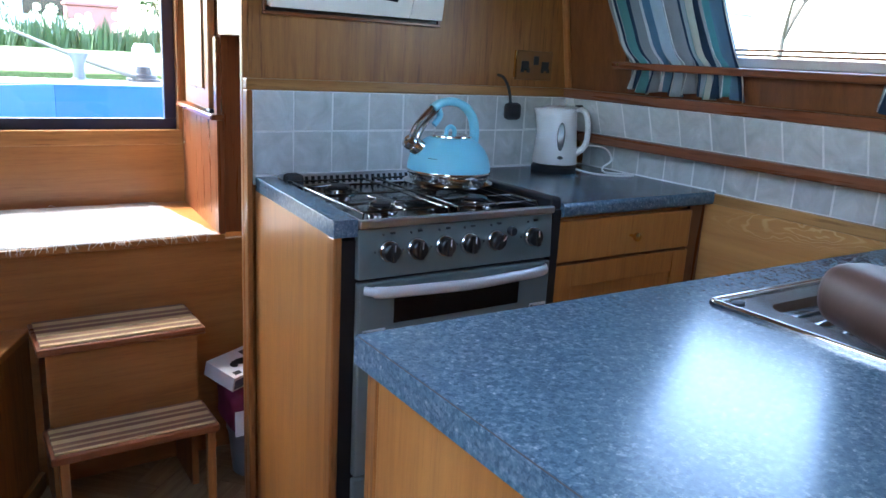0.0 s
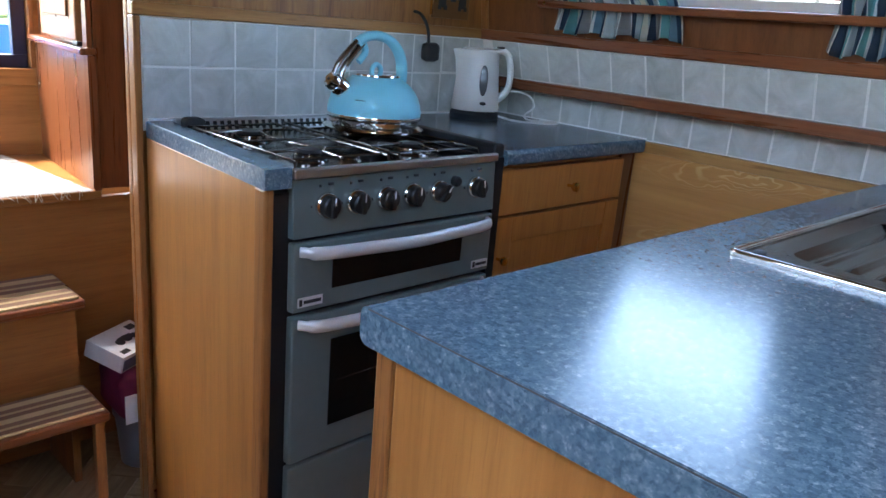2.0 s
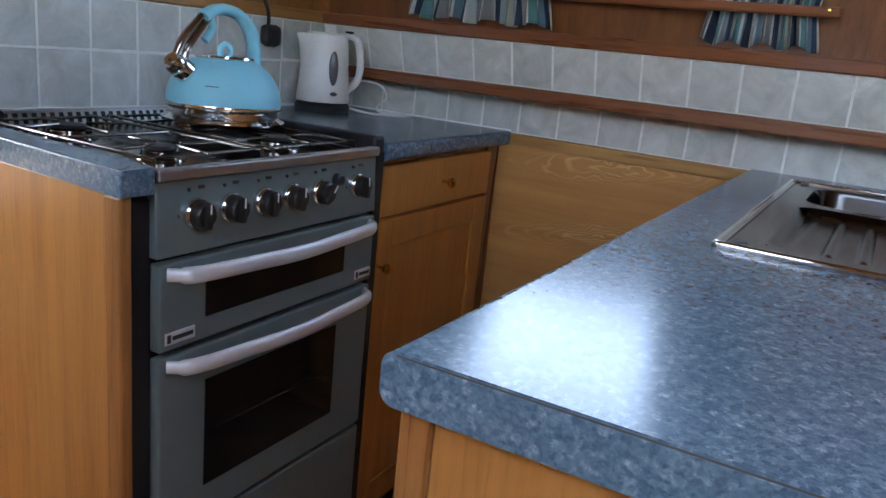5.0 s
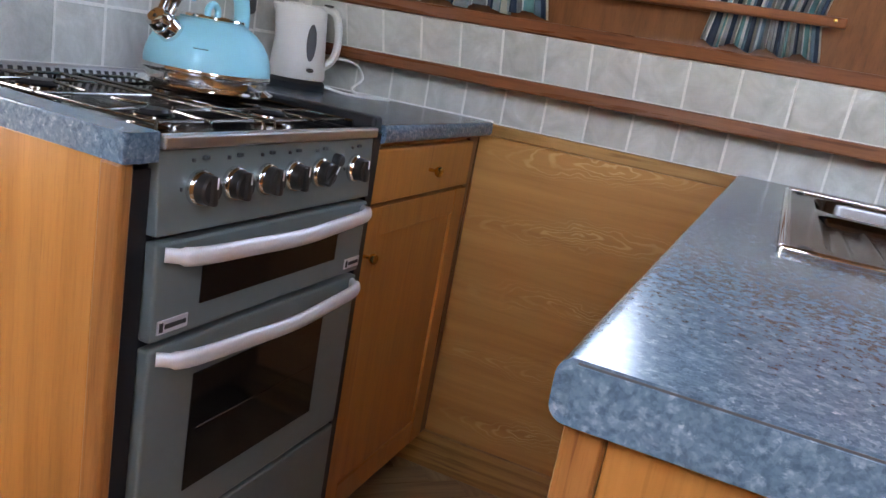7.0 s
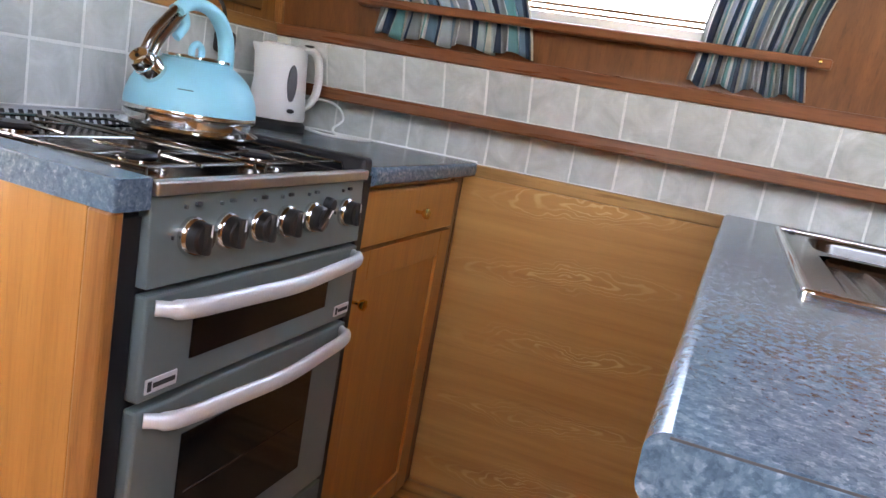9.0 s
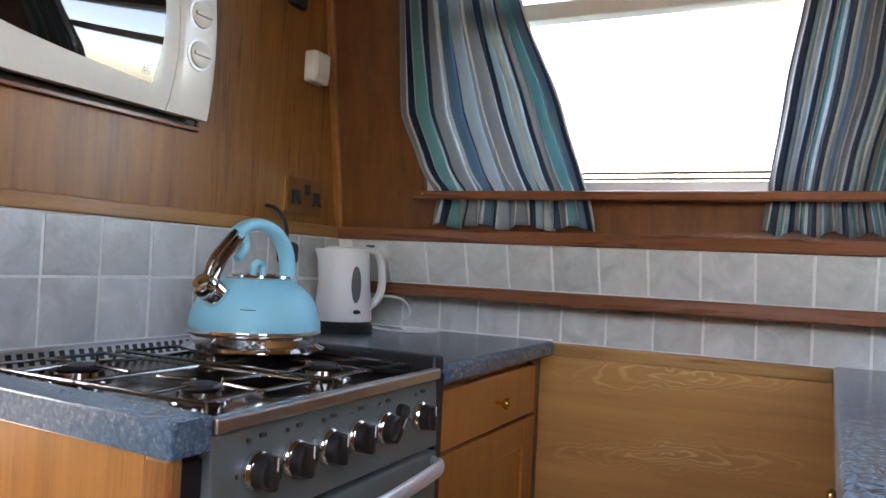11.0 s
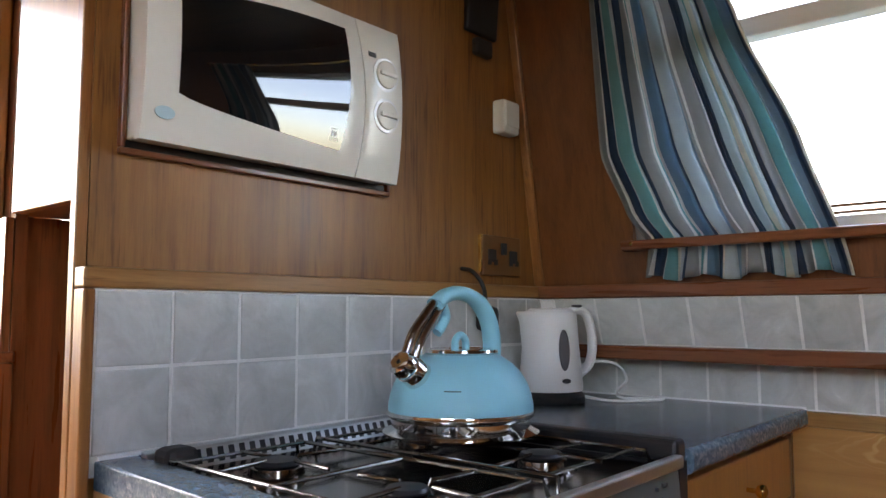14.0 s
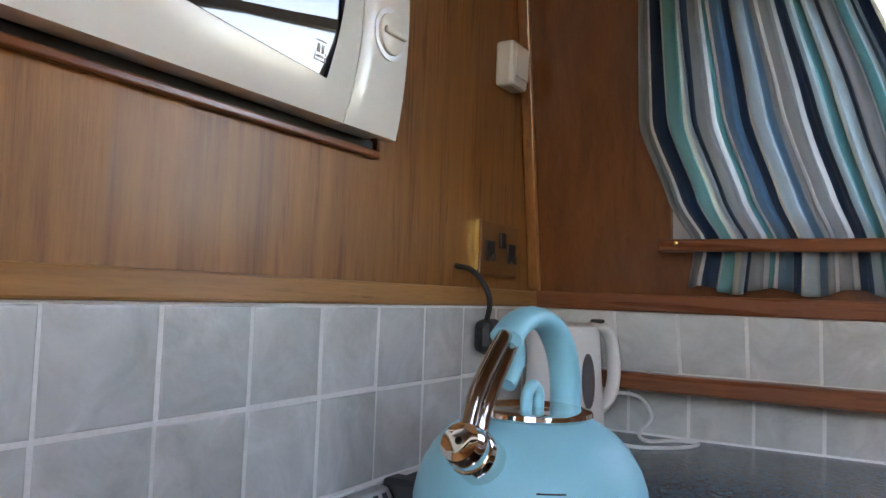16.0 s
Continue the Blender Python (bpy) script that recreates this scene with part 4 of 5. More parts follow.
part("sticker", lathe([(0.011, 0), (0.011, 0.001)], 20, Matrix.Translation((MX0 + 0.029, front_y(MZ0 + 0.037, 0.0012), MZ0 + 0.037)) @ Matrix.Rotation(radians(90), 4, "X") @ Matrix.Diagonal((1.3, 0.8, 1, 1))), plain("pale_blue_sticker", (0.42, 0.60, 0.66), 0.5), mw)
mf = structure(new("trim_microwave"), "dark wooden edging round the microwave opening", "trim")
for a in ((0.106, 0.606, MZ0 - 0.016, MZ0 - 0.0075), (0.106, 0.606, MZ1 + 0.008, MZ1 + 0.018)):
    part("edging", box(a[0], a[1], BULK - 0.012, BULK - 0.0005, a[2], a[3], 0.002), M_red_x, mf)
part("edging", box(0.106, 0.113, BULK - 0.012, BULK - 0.0005, MZ0 - 0.0070, MZ1 + 0.0075, 0.002), M_red_z, mf)
part("edging", box(0.598, 0.606, BULK - 0.012, BULK - 0.0005, MZ0 - 0.0070, MZ1 + 0.0075, 0.002), M_red_z, mf)
part("gap", box(0.1135, 0.5975, BULK - 0.006, BULK - 0.0005, MZ0 - 0.0070, MZ0 + 0.003), M_black, mf, "dark gap below the microwave")

# ---- things on the bulkhead ----
al = thing("alarm_box", (0.99, BULK, 1.49), "small white plastic alarm box on the bulkhead", "alarm")
part("case", box(0.928, 0.988, BULK - 0.034, BULK - 0.001, 1.482, 1.556, 0.007), M_cream, al)
part("cover", box(0.934, 0.982, BULK - 0.037, BULK - 0.0345, 1.497, 1.550, 0.0015), M_cream, al)
sock = thing("brass_socket", (0.97, BULK, 1.185), "brass double socket plate with black inserts", "socket")
part("plate", box(0.882, 1.020, BULK - 0.010, BULK - 0.001, 1.177, 1.262, 0.003), M_plate_reflection, sock)
part("plate_edge", box(0.8785, 0.8816, BULK - 0.009, BULK - 0.001, 1.184, 1.261), M_brass, sock, "bright brass edge")
for x in (0.913, 0.990):
    ins = part("insert", box(x - 0.014, x + 0.014, BULK - 0.0135, BULK - 0.0105, 1.205, 1.232, 0.004), M_rubber, sock, "black socket insert")
    for dx in (-0.011, 0.011):
        part("switch_recess", box(x + dx - 0.006, x + dx + 0.006, BULK - 0.0145, BULK - 0.0125, 1.199, 1.211, 0.002), M_rubber, ins)
part("rocker", box(0.944, 0.962, BULK - 0.016, BULK - 0.0105, 1.222, 1.247, 0.002), M_rubber, sock)

plug = thing("mains_plug", (0.85, TILE_Y, 1.09), "black mains plug hanging by its short cable", "plug")
part("plug_body", box(0.826, 0.878, TILE_Y - 0.034, TILE_Y - 0.004, 1.062, 1.112, 0.012), M_rubber, plug)
part("cable", tube(curve_pts([(0.842, TILE_Y - 0.020, 1.110), (0.830, TILE_Y - 0.030, 1.135), (0.825, TILE_Y - 0.024, 1.160), (0.824, TILE_Y - 0.002, 1.182), (0.824, BULK - 0.0005, 1.188)], 6), 0.0042, 8), M_rubber, plug, "", True)

wl = thing("wall_speaker", (0.91, BULK, 1.73), "black wedge-shaped speaker high on the bulkhead", "speaker")
part("case", solid([(0.832, BULK - 0.012, 1.684), (0.936, BULK - 0.012, 1.684), (0.936, BULK - 0.001, 1.684), (0.832, BULK - 0.001, 1.684), (0.832, BULK - 0.030, 1.900), (0.936, BULK - 0.030, 1.900), (0.936, BULK - 0.001, 1.900), (0.832, BULK - 0.001, 1.900)], 0.004), M_rubber, wl)
part("bracket", box(0.858, 0.912, BULK - 0.020, BULK - 0.001, 1.638, 1.676, 0.006), M_rubber, wl)
for z in (1.78, 1.80):
    part("indicator", lathe([(0.0015, 0), (0.0015, 0.002)], 8, Matrix.Translation((0.88, BULK - 0.012 - (z - 1.684) * 0.083, z)) @ Matrix.Rotation(radians(70), 4, "X")), M_alu, wl)

# ---- curtains and their rail ----


def curtain(name, left, right, seed):
    """A gathered curtain; left and right give y at a height. It is held in at the rail."""
    rnd = random.Random(seed)
    z0, z1 = 1.167, 1.825
    cols, rows = 200, 40
    ph = [rnd.uniform(0, 6.28) for _ in range(6)]
    bm = bmesh.new()
    lay = bm.loops.layers.uv.verify()
    grid = []
    for j in range(rows + 1):
        v = j / rows
        z = z0 + (z1 - z0) * v
        pinch = math.exp(-((z - 1.236) / 0.022) ** 2)
        row = []
        for i in range(cols + 1):
            u = i / cols
            wob = 0.006 * math.sin(9 * u + ph[0] + 1.0 * v) * math.sin(math.pi * u)
            turn = 2 * math.pi * (11.5 * u + 0.05 * math.sin(4 * v + ph[1]) + 0.42 * math.sin(7 * u + ph[5]) + 0.12 * math.sin(17 * u - 2 * v)) + ph[2]
            gather = (0.0105 + 0.004 * math.sin(5 * u + ph[0])) * math.cos(turn) * min(1, 6 * u, 6 - 6 * u)
            y = left(z) + (right(z) - left(z)) * (u + wob + gather)
            f = 0.5 + 0.36 * math.sin(turn) + 0.16 * math.sin(2 * math.pi * (19 * u + 0.15 * v) + ph[3]) + 0.10 * math.sin(2 * math.pi * (3.3 * u - 0.15 * v) + ph[4])
            f = min(1, max(0, f))
            deep = 0.010 + 0.046 * f
            if z < 1.236:
                deep = 0.008 + (0.014 + 0.030 * (1.236 - z) / 0.07) * f
            d = deep * (1 - pinch) + (0.012 + 0.014 * f) * pinch
            zz = z + (0.006 * math.sin(23 * u + ph[5]) * (1 - v) ** 6)
            row.append((bm.verts.new((hull_x(zz) - d, y, zz)), u, v))
        grid.append(row)
    for a, b in zip(grid, grid[1:]):
        for i in range(cols):
            f = bm.faces.new([a[i][0], a[i + 1][0], b[i + 1][0], b[i][0]])
            f.smooth = True
            for l, q in zip(f.loops, (a[i], a[i + 1], b[i + 1], b[i])):
                l[lay].uv = (q[1], q[2])
    return bm


def lerp(z, table):
    for (za, a), (zb, b) in zip(table, table[1:]):
        if z <= zb:
            t = max(0, (z - za) / (zb - za))
            t = 0.7 * t + 0.3 * t * t * (3 - 2 * t)
            return a + (b - a) * t
    return table[-1][1]


def cloth_thing(name, left, right, seed, label):
    c = thing(name, (hull_x(1.8) - 0.02, (left(1.8) + right(1.8)) / 2, 1.80), label, "curtain", "curtains at the galley window")
    o = part("cloth", curtain(name, left, right, seed), M_curtain, c, "", True)
    s = o.modifiers.new("thickness", "SOLIDIFY")
    s.thickness, s.offset = 0.0012, 0
    return c


cloth_thing("curtain", lambda z: lerp(z, [(1.16, 1.872), (1.236, 1.860), (1.30, 1.895), (1.42, 1.938), (1.80, 1.930)]), lambda z: lerp(z, [(1.16, 1.486), (1.236, 1.503), (1.40, 1.552), (1.62, 1.638), (1.80, 1.70)]), 3, "blue, grey and cream striped cotton curtain tucked behind a wooden rail")
cloth_thing("curtain", lambda z: lerp(z, [(1.16, 1.174), (1.236, 1.164), (1.42, 1.140), (1.62, 1.106), (1.80, 1.09)]), lambda z: lerp(z, [(1.16, 0.950), (1.236, 0.965), (1.30, 0.955), (1.45, 0.915), (1.80, 0.89)]), 8, "blue, grey and cream striped cotton curtain bunched at the window's end")
rod = thing("curtain_rod", (hull_x(1.83) - 0.03, 1.45, 1.83), "slim brass curtain rod above the window", "curtain rod")
part("rod", tube([(hull_x(1.830) - 0.032, 0.86, 1.830), (hull_x(1.830) - 0.032, 2.0, 1.830)], 0.006, 12), M_brass, rod, "", True)
for y in (0.87, 1.99):
    part("bracket", hbox(y - 0.008, y + 0.008, 1.818, 1.841, 0.0005, 0.030, 0.002), M_brass, rod)
rail = thing("curtain_rail", (hull_x(1.236) - 0.045, 1.42, 1.236), "slim red-brown wooden rail holding the curtains back", "rail")
part("bar", hbox(0.925, 1.905, 1.224, 1.243, 0.041, 0.054, 0.004), M_red_y, rail)
for y in (0.95, 1.885):
    part("stand_off", hbox(y - 0.008, y + 0.008, 1.229, 1.243, 0.0005, 0.0405, 0.002), M_red_y, rail)
    part("screw", lathe([(0.004, 0), (0.004, 0.001), (0.002, 0.002)], 10, Matrix.Translation((hull_x(1.236) - 0.0538, y - 0.004, 1.2365)) @ Matrix.Rotation(radians(-90), 4, "Y")), M_brass, rail)

# ---- sink in the peninsula ----
sink = thing("sink", (0.75, 0.72, TOP - 0.15), "stainless steel inset sink with a ribbed drainer", "sink")
rim_z = TOP + 0.005


def ring_slab(outer, inner, z0, z1):
    """A flat frame between two outlines of equal length."""
    bm = bmesh.new()
    n = len(outer)
    rows = [[bm.verts.new((p[0], p[1], z)) for p in o] for o, z in ((outer, z0), (outer, z1), (inner, z1), (inner, z0))]
    for k in range(n):
        j = (k + 1) % n
        for a, b in ((0, 1), (1, 2), (2, 3)):
            bm.faces.new([rows[a][k], rows[a][j], rows[b][j], rows[b][k]])
    return bm


def round_rect(x0, x1, y0, y1, r, n=6):
    out = []
    for cx, cy, a in ((x1 - r, y1 - r, 0), (x0 + r, y1 - r, 90), (x0 + r, y0 + r, 180), (x1 - r, y0 + r, 270)):
        for k in range(n + 1):
            t = radians(a + 90 * k / n)
            out.append((cx + r * math.cos(t), cy + r * math.sin(t)))
    return out


o1, o2 = round_rect(SX0, SX1, SY0, SY1, 0.010), round_rect(SX0 + 0.012, SX1 - 0.012, SY0 + 0.012, SY1 - 0.012, 0.007)
part("rim_edge", ring_slab(o1, o2, TOP + 0.0005, rim_z), M_steel, sink, "pressed steel edge")
lip = round_rect(SX0 + 0.004, SX1 - 0.004, SY0 + 0.004, SY1 - 0.004, 0.009)
part("rolled_lip", tube([(x, y, TOP + 0.0042) for x, y in lip + lip[:2]], 0.0042, 10), M_chrome, sink, "bright rolled lip", True)
DXW = 0.740                     # where the drainer ends and the bowl begins
d_in = round_rect(SX0 + 0.055, DXW - 0.01, SY0 + 0.045, SY1 - 0.050, 0.03)
b_in = round_rect(DXW + 0.02, SX1 - 0.045, SY0 + 0.045, SY1 - 0.050, 0.05)


def deck():
    """The flat steel between the rim and the two sunk areas."""
    bm = bmesh.new()
    edges = []
    for loop in (o2, d_in, b_in):
        vs = [bm.verts.new((p[0], p[1], rim_z - 0.002)) for p in loop]
        edges += [bm.edges.new((vs[k], vs[(k + 1) % len(vs)])) for k in range(len(vs))]
    bmesh.ops.triangle_fill(bm, use_beauty=True, use_dissolve=False, edges=edges)
    return bm


part("deck", deck(), M_sink, sink)


def drainer():
    bm = bmesh.new()
    x0, x1, y0, y1 = SX0 + 0.055, DXW - 0.01, SY0 + 0.045, SY1 - 0.050
    nx, ny = 40, 120
    g = []
    for j in range(ny + 1):
        row = []
        for i in range(nx + 1):
            u, v = i / nx, j / ny
            e = min(min(u, 1 - u) * (x1 - x0), min(v, 1 - v) * (y1 - y0))
            z = rim_z - 0.002 - 0.010 * min(1, e / 0.012)
            if e > 0.014:
                z += 0.0055 * max(0, math.sin(2 * math.pi * v * 9)) * min(1, (e - 0.014) / 0.03) - 0.004 * u
            row.append(bm.verts.new((x0 + (x1 - x0) * u, y0 + (y1 - y0) * v, z)))
        g.append(row)
    for a, b in zip(g, g[1:]):
        for i in range(nx):
            bm.faces.new([a[i], a[i + 1], b[i + 1], b[i]]).smooth = True
    return bm


part("drainer", drainer(), M_sink, sink, "ribbed steel drainer", True)


def bowl():
    bm = bmesh.new()
    levels = [(0.0, 0.0), (0.004, -0.008), (0.010, -0.10), (0.022, -0.135), (0.05, -0.148)]
    rings = []
    for inset, dz in levels:
        rings.append([bm.verts.new((p[0], p[1], rim_z - 0.002 + dz)) for p in round_rect(DXW + 0.02 + inset, SX1 - 0.045 - inset, SY0 + 0.045 + inset, SY1 - 0.050 - inset, max(0.02, 0.05 - inset * 0.3))])
    n = len(rings[0])
    for a, b in zip(rings, rings[1:]):
        for k in range(n):
            bm.faces.new([a[k], a[(k + 1) % n], b[(k + 1) % n], b[k]]).smooth = True
    bm.faces.new(rings[-1])
    return bm


part("bowl", bowl(), M_sink, sink, "deep steel bowl", True)
for x, y in ((SX0 + 0.030, SY1 - 0.028), (SX1 - 0.030, SY1 - 0.028)):
    part("clip_plug", lathe([(0.009, rim_z - 0.002), (0.009, rim_z + 0.001), (0.006, rim_z + 0.002)], 16, Matrix.Translation((x, y, 0)) @ Matrix.Diagonal((1.3, 0.8, 1, 1))), M_rubber, sink, "", True)

# the peninsula stands slightly out of square with the cabin
skew = Matrix.Identity(4)
skew[1][0], skew[1][3] = -0.014, 0.014 * PX
for o in [*unit.children_recursive, *ptop.children_recursive, *sink.children_recursive]:
    o.data.transform(skew)

# ---- landing, steps and the bow door ----
LAND = 0.693
land = structure(new("landing"), "varnished wooden landing below the bow door", "landing")


def sx(y):
    return 0.097 + 0.068 * (y - 2.48)


part("riser", box(LEFT_X, 0.75, 2.500, 2.520, 0, LAND - 0.0205), M_panel_x, land)
part("boards", solid([(LEFT_X, 2.478, LAND - 0.020), (sx(2.478) + 0.018, 2.478, LAND - 0.020), (sx(3.0), 2.999, LAND - 0.020), (LEFT_X, 2.999, LAND - 0.020), (LEFT_X, 2.478, LAND), (sx(2.478) + 0.018, 2.478, LAND), (sx(3.0), 2.999, LAND), (LEFT_X, 2.999, LAND)], 0.003), M_panel_x, land)
OX0, OX1, OZ0, OZ1 = -0.80, 0.117, 0.943, 1.83
bm = box(LEFT_X, 0.40, 3.0, 3.035, 0, OZ0)
box(LEFT_X, 0.40, 3.0, 3.035, OZ1, CEIL, 0, bm)
box(LEFT_X, OX0, 3.0, 3.035, OZ0, OZ1, 0, bm)
box(OX1, 0.40, 3.0, 3.035, OZ0, OZ1, 0, bm)
bow = structure(part("wall_bow", bm, M_panel_x), "wooden bow bulkhead with a glazed opening", "wall")
part("sill_board", box(LEFT_X, sx(2.99) - 0.001, 2.982, 2.999, 0.893, 0.9425, 0.003), M_trim_x, bow, "golden wooden sill board")
part("jamb", box(0.1175, sx(2.985), 2.978, 2.999, 0.9430, CEIL, 0.003), M_trim_z, bow, "golden wooden door jamb")
w2 = structure(new("window_2"), "navy steel-framed glazed opening to the bow deck", "window")
bm = box(OX0, OX1, 3.003, 3.03, OZ0, OZ0 + 0.036, 0.003)
box(OX0, OX1, 3.003, 3.03, OZ1 - 0.036, OZ1, 0.003, bm)
box(OX0, OX0 + 0.038, 3.003, 3.03, OZ0 + 0.036, OZ1 - 0.036, 0.003, bm)
box(OX1 - 0.038, OX1, 3.003, 3.03, OZ0 + 0.036, OZ1 - 0.036, 0.003, bm)
part("window_frame", bm, M_navy, w2)
part("pane", box(OX0 + 0.038, OX1 - 0.038, 3.012, 3.016, OZ0 + 0.036, OZ1 - 0.036), M_glass, w2).visible_shadow = False


def side_solid(y0, y1, z0, z1, d0, d1, bev=0.0):
    """A board on the slightly splayed side of the landing; d is the distance out from it."""
    a, b = sx(y0), sx(y1)
    return solid([(a - d1, y0, z0), (a - d0, y0, z0), (b - d0, y1, z0), (b - d1, y1, z0), (a - d1, y0, z1), (a - d0, y0, z1), (b - d0, y1, z1), (b - d1, y1, z1)], bev)


lining = structure(part("side_lining", side_solid(2.474, 2.977, LAND + 0.001, 1.022, -0.018, 0, 0.002), M_red_z), "glossy reddish side panel beside the landing", "panel")
part("cap_ledge", side_solid(2.468, 2.977, 1.0225, 1.040, -0.018, 0.020, 0.004), M_red_y, lining, "worn hardwood cap ledge")
part("upper_lining", side_solid(2.474, 2.977, 1.0405, CEIL, -0.030, -0.012), M_red_z, lining)
for y, z in ((2.955, 0.905), (2.495, 0.985)):
    part("screw", lathe([(0.004, 0), (0.003, 0.002)], 8, Matrix.Translation((sx(y) - 0.0002, y, z)) @ Matrix.Rotation(radians(-90), 4, "Y")), M_alu, lining)
leaf = thing("bow_door_leaf", (sx(2.7), 2.7, 1.045), "varnished panelled door leaf folded back against the side", "door")
lf = part("leaf", side_solid(2.530, 2.850, 1.050, 1.860, -0.010, 0.012, 0.004), M_trim_z, leaf)
part("raised_panel", side_solid(2.582, 2.800, 1.105, 1.820, 0.0122, 0.018, 0.003), M_panel_z, leaf)
part("groove", side_solid(2.576, 2.806, 1.099, 1.826, 0.0121, 0.0128), M_red_z, leaf)
part("catch", side_solid(2.505, 2.545, 1.0405, 1.052, 0.002, 0.016, 0.003), M_black, leaf, "small black door catch")

# cupboard wall right of the landing, and the hollow below it
cup = structure(part("cupboard_front", box(0.101, 0.119, 2.1675, 2.4735, 1.256, CEIL, 0.002), M_cab), "pale glossy varnished panel above a dark hollow", "panel")
part("lip", box(0.1195, 0.335, 2.1675, 2.4990, 1.2565, 1.270), M_red_x, cup)
part("edge_strip", box(0.094, 0.106, 2.4738, 2.4990, 0.70, 1.2500), M_red_z, cup)
hollow = structure(part("hollow_back", box(sx(2.47) + 0.019, 0.75, 2.4995, 2.515, LAND, 1.256), M_red_z), "dark wooden back of the hollow", "panel")
structure(part("hollow_side", box(0.34, 0.36, 2.18, 2.4985, 0, CEIL - 0.001), M_panel_z), "plain wooden side of the hollow", "wall")

rug = thing("rag_rug", (-0.3, 2.75, LAND), "pale striped rag rug with frayed ends on the landing", "rug")
bm = bmesh.new()
lay = bm.loops.layers.uv.verify()
rr = random.Random(5)
g = []
for j in range(31):
    row = []
    for i in range(61):
        u, v = i / 60, j / 30
        x = -0.92 + (sx(2.5) - 0.006 + 0.92 - 0.06 * v) * u
        y = 2.482 + 0.490 * v + 0.004 * math.sin(17 * u) * (1 - v)
        z = LAND + 0.008 + 0.0016 * math.sin(60 * v) + rr.uniform(0, 0.0022) - (0.007 if i in (0, 60) or j in (0, 30) else 0)
        row.append((bm.verts.new((x, y, z)), u, v))
    g.append(row)
for a, b in zip(g, g[1:]):
    for i in range(60):
        f = bm.faces.new([a[i][0], a[i + 1][0], b[i + 1][0], b[i][0]])
        f.smooth = True
        for l, q in zip(f.loops, (a[i], a[i + 1], b[i + 1], b[i])):
            l[lay].uv = (q[1], q[2])
part("weave", bm, M_rug, rug, "", True)
bm = bmesh.new()
for k in range(110):
    x = rr.uniform(-0.9, sx(2.5) - 0.02)
    e = rr.uniform(0.004, 0.016)
    tube([(x, 2.484, LAND + 0.006), (x + rr.uniform(-0.006, 0.006), 2.476, LAND + 0.004), (x + rr.uniform(-0.012, 0.012), 2.473 - rr.uniform(0, 0.004), LAND - e)], 0.0008, 4, bm)
for k in range(14):
    x = rr.uniform(-0.5, 0.0)
    y = rr.uniform(2.52, 2.95)
    tube(curve_pts([(x, y, LAND + 0.008), (x + 0.012, y + 0.006, LAND + 0.020), (x + 0.03, y - 0.004, LAND + 0.012)], 3), 0.0007, 4, bm)
part("fringe", bm, plain("pale_yarn", (0.62, 0.59, 0.53), 0.9), rug, "loose pale threads")["kind"] = "stuff"

stool = thing("step_stool", (-0.19, 2.3, 0), "two-tread wooden boarding step with striped carpet treads", "steps")


def tread(x0, x1, y0, y1, z, name):
    b = part(name, box(x0, x1, y0, y1, z - 0.020, z, 0.003), M_red_x, stool, "wooden tread board")
    c = box(x0 + 0.010, x1 - 0.008, y0 + 0.014, y1 - 0.006, z + 0.0005, z + 0.005, 0.001)
    part("carpet", with_uv(c, lambda co: ((co.x - x0) / (x1 - x0), (co.y - y0) / (y1 - y0))), M_tread, b, "brown and straw striped carpet")


tread(-0.412, -0.004, 2.288, 2.499, 0.486, "upper_tread")
tread(-0.412, -0.014, 2.137, 2.300, 0.268, "lower_tread")
part("riser", box(-0.394, -0.022, 2.3005, 2.316, 0.245, 0.4655), M_panel_x, stool)
for x in (-0.392, -0.042):
    part("side", box(x, x + 0.018, 2.3165, 2.497, 0.0, 0.4655), M_panel_z, stool)
    part("leg", box(x - 0.002, x + 0.020, 2.150, 2.172, 0.0, 0.2475, 0.002), M_trim_z, stool)
    part("bearer", box(x + 0.001, x + 0.017, 2.1725, 2.300, 0.220, 0.2475), M_panel_x, stool)
locker = thing("low_locker", (-0.62, 2.2, 0), "low wooden locker with a pale edged top", "locker")
LP = [(-0.412, 2.497), (-0.66, 1.96), (LEFT_X + 0.002, 1.96), (LEFT_X + 0.002, 2.497)]
part("carcass", rounded_slab(LP, 0.0, 0.455, [0, 0, 0, 0], 0.001), M_panel_z, locker)
LQ = [(-0.402, 2.498), (-0.655, 1.950), (LEFT_X + 0.001, 1.950), (LEFT_X + 0.001, 2.498)]
part("top", rounded_slab(LQ, 0.4555, 0.476, [0, 0, 0, 0], 0.004), M_cab, locker)
part("skirting", solid([(-0.665, 1.955, 0.0), (-0.657, 1.951, 0.0), (-0.399, 2.490, 0.0), (-0.411, 2.494, 0.0), (-0.665, 1.955, 0.05), (-0.657, 1.951, 0.05), (-0.399, 2.490, 0.05), (-0.411, 2.494, 0.05)]), M_cab, locker)

# things stowed in the hollow beside the steps
binn = thing("storage_bin", (0.137, 2.33, 0), "grey translucent plastic bin", "bin")
bm = lathe([(0.052, 0), (0.056, 0.004), (0.068, 0.140), (0.073, 0.143), (0.073, 0.152), (0.066, 0.152), (0.053, 0.010)], 32, Matrix.Translation((0.137, 2.33, 0)))
part("tub", bm, plain("grey_plastic", (0.22, 0.23, 0.25), 0.3), binn, "", True)
bag = thing("red_bag", (0.132, 2.33, 0.153), "crumpled crimson bag with a white paper label", "bag")
bm = box(0.057, 0.212, 2.255, 2.410, 0.154, 0.288, 0.028, None, 4)
bmesh.ops.subdivide_edges(bm, edges=bm.edges[:], cuts=2, use_grid_fill=True)
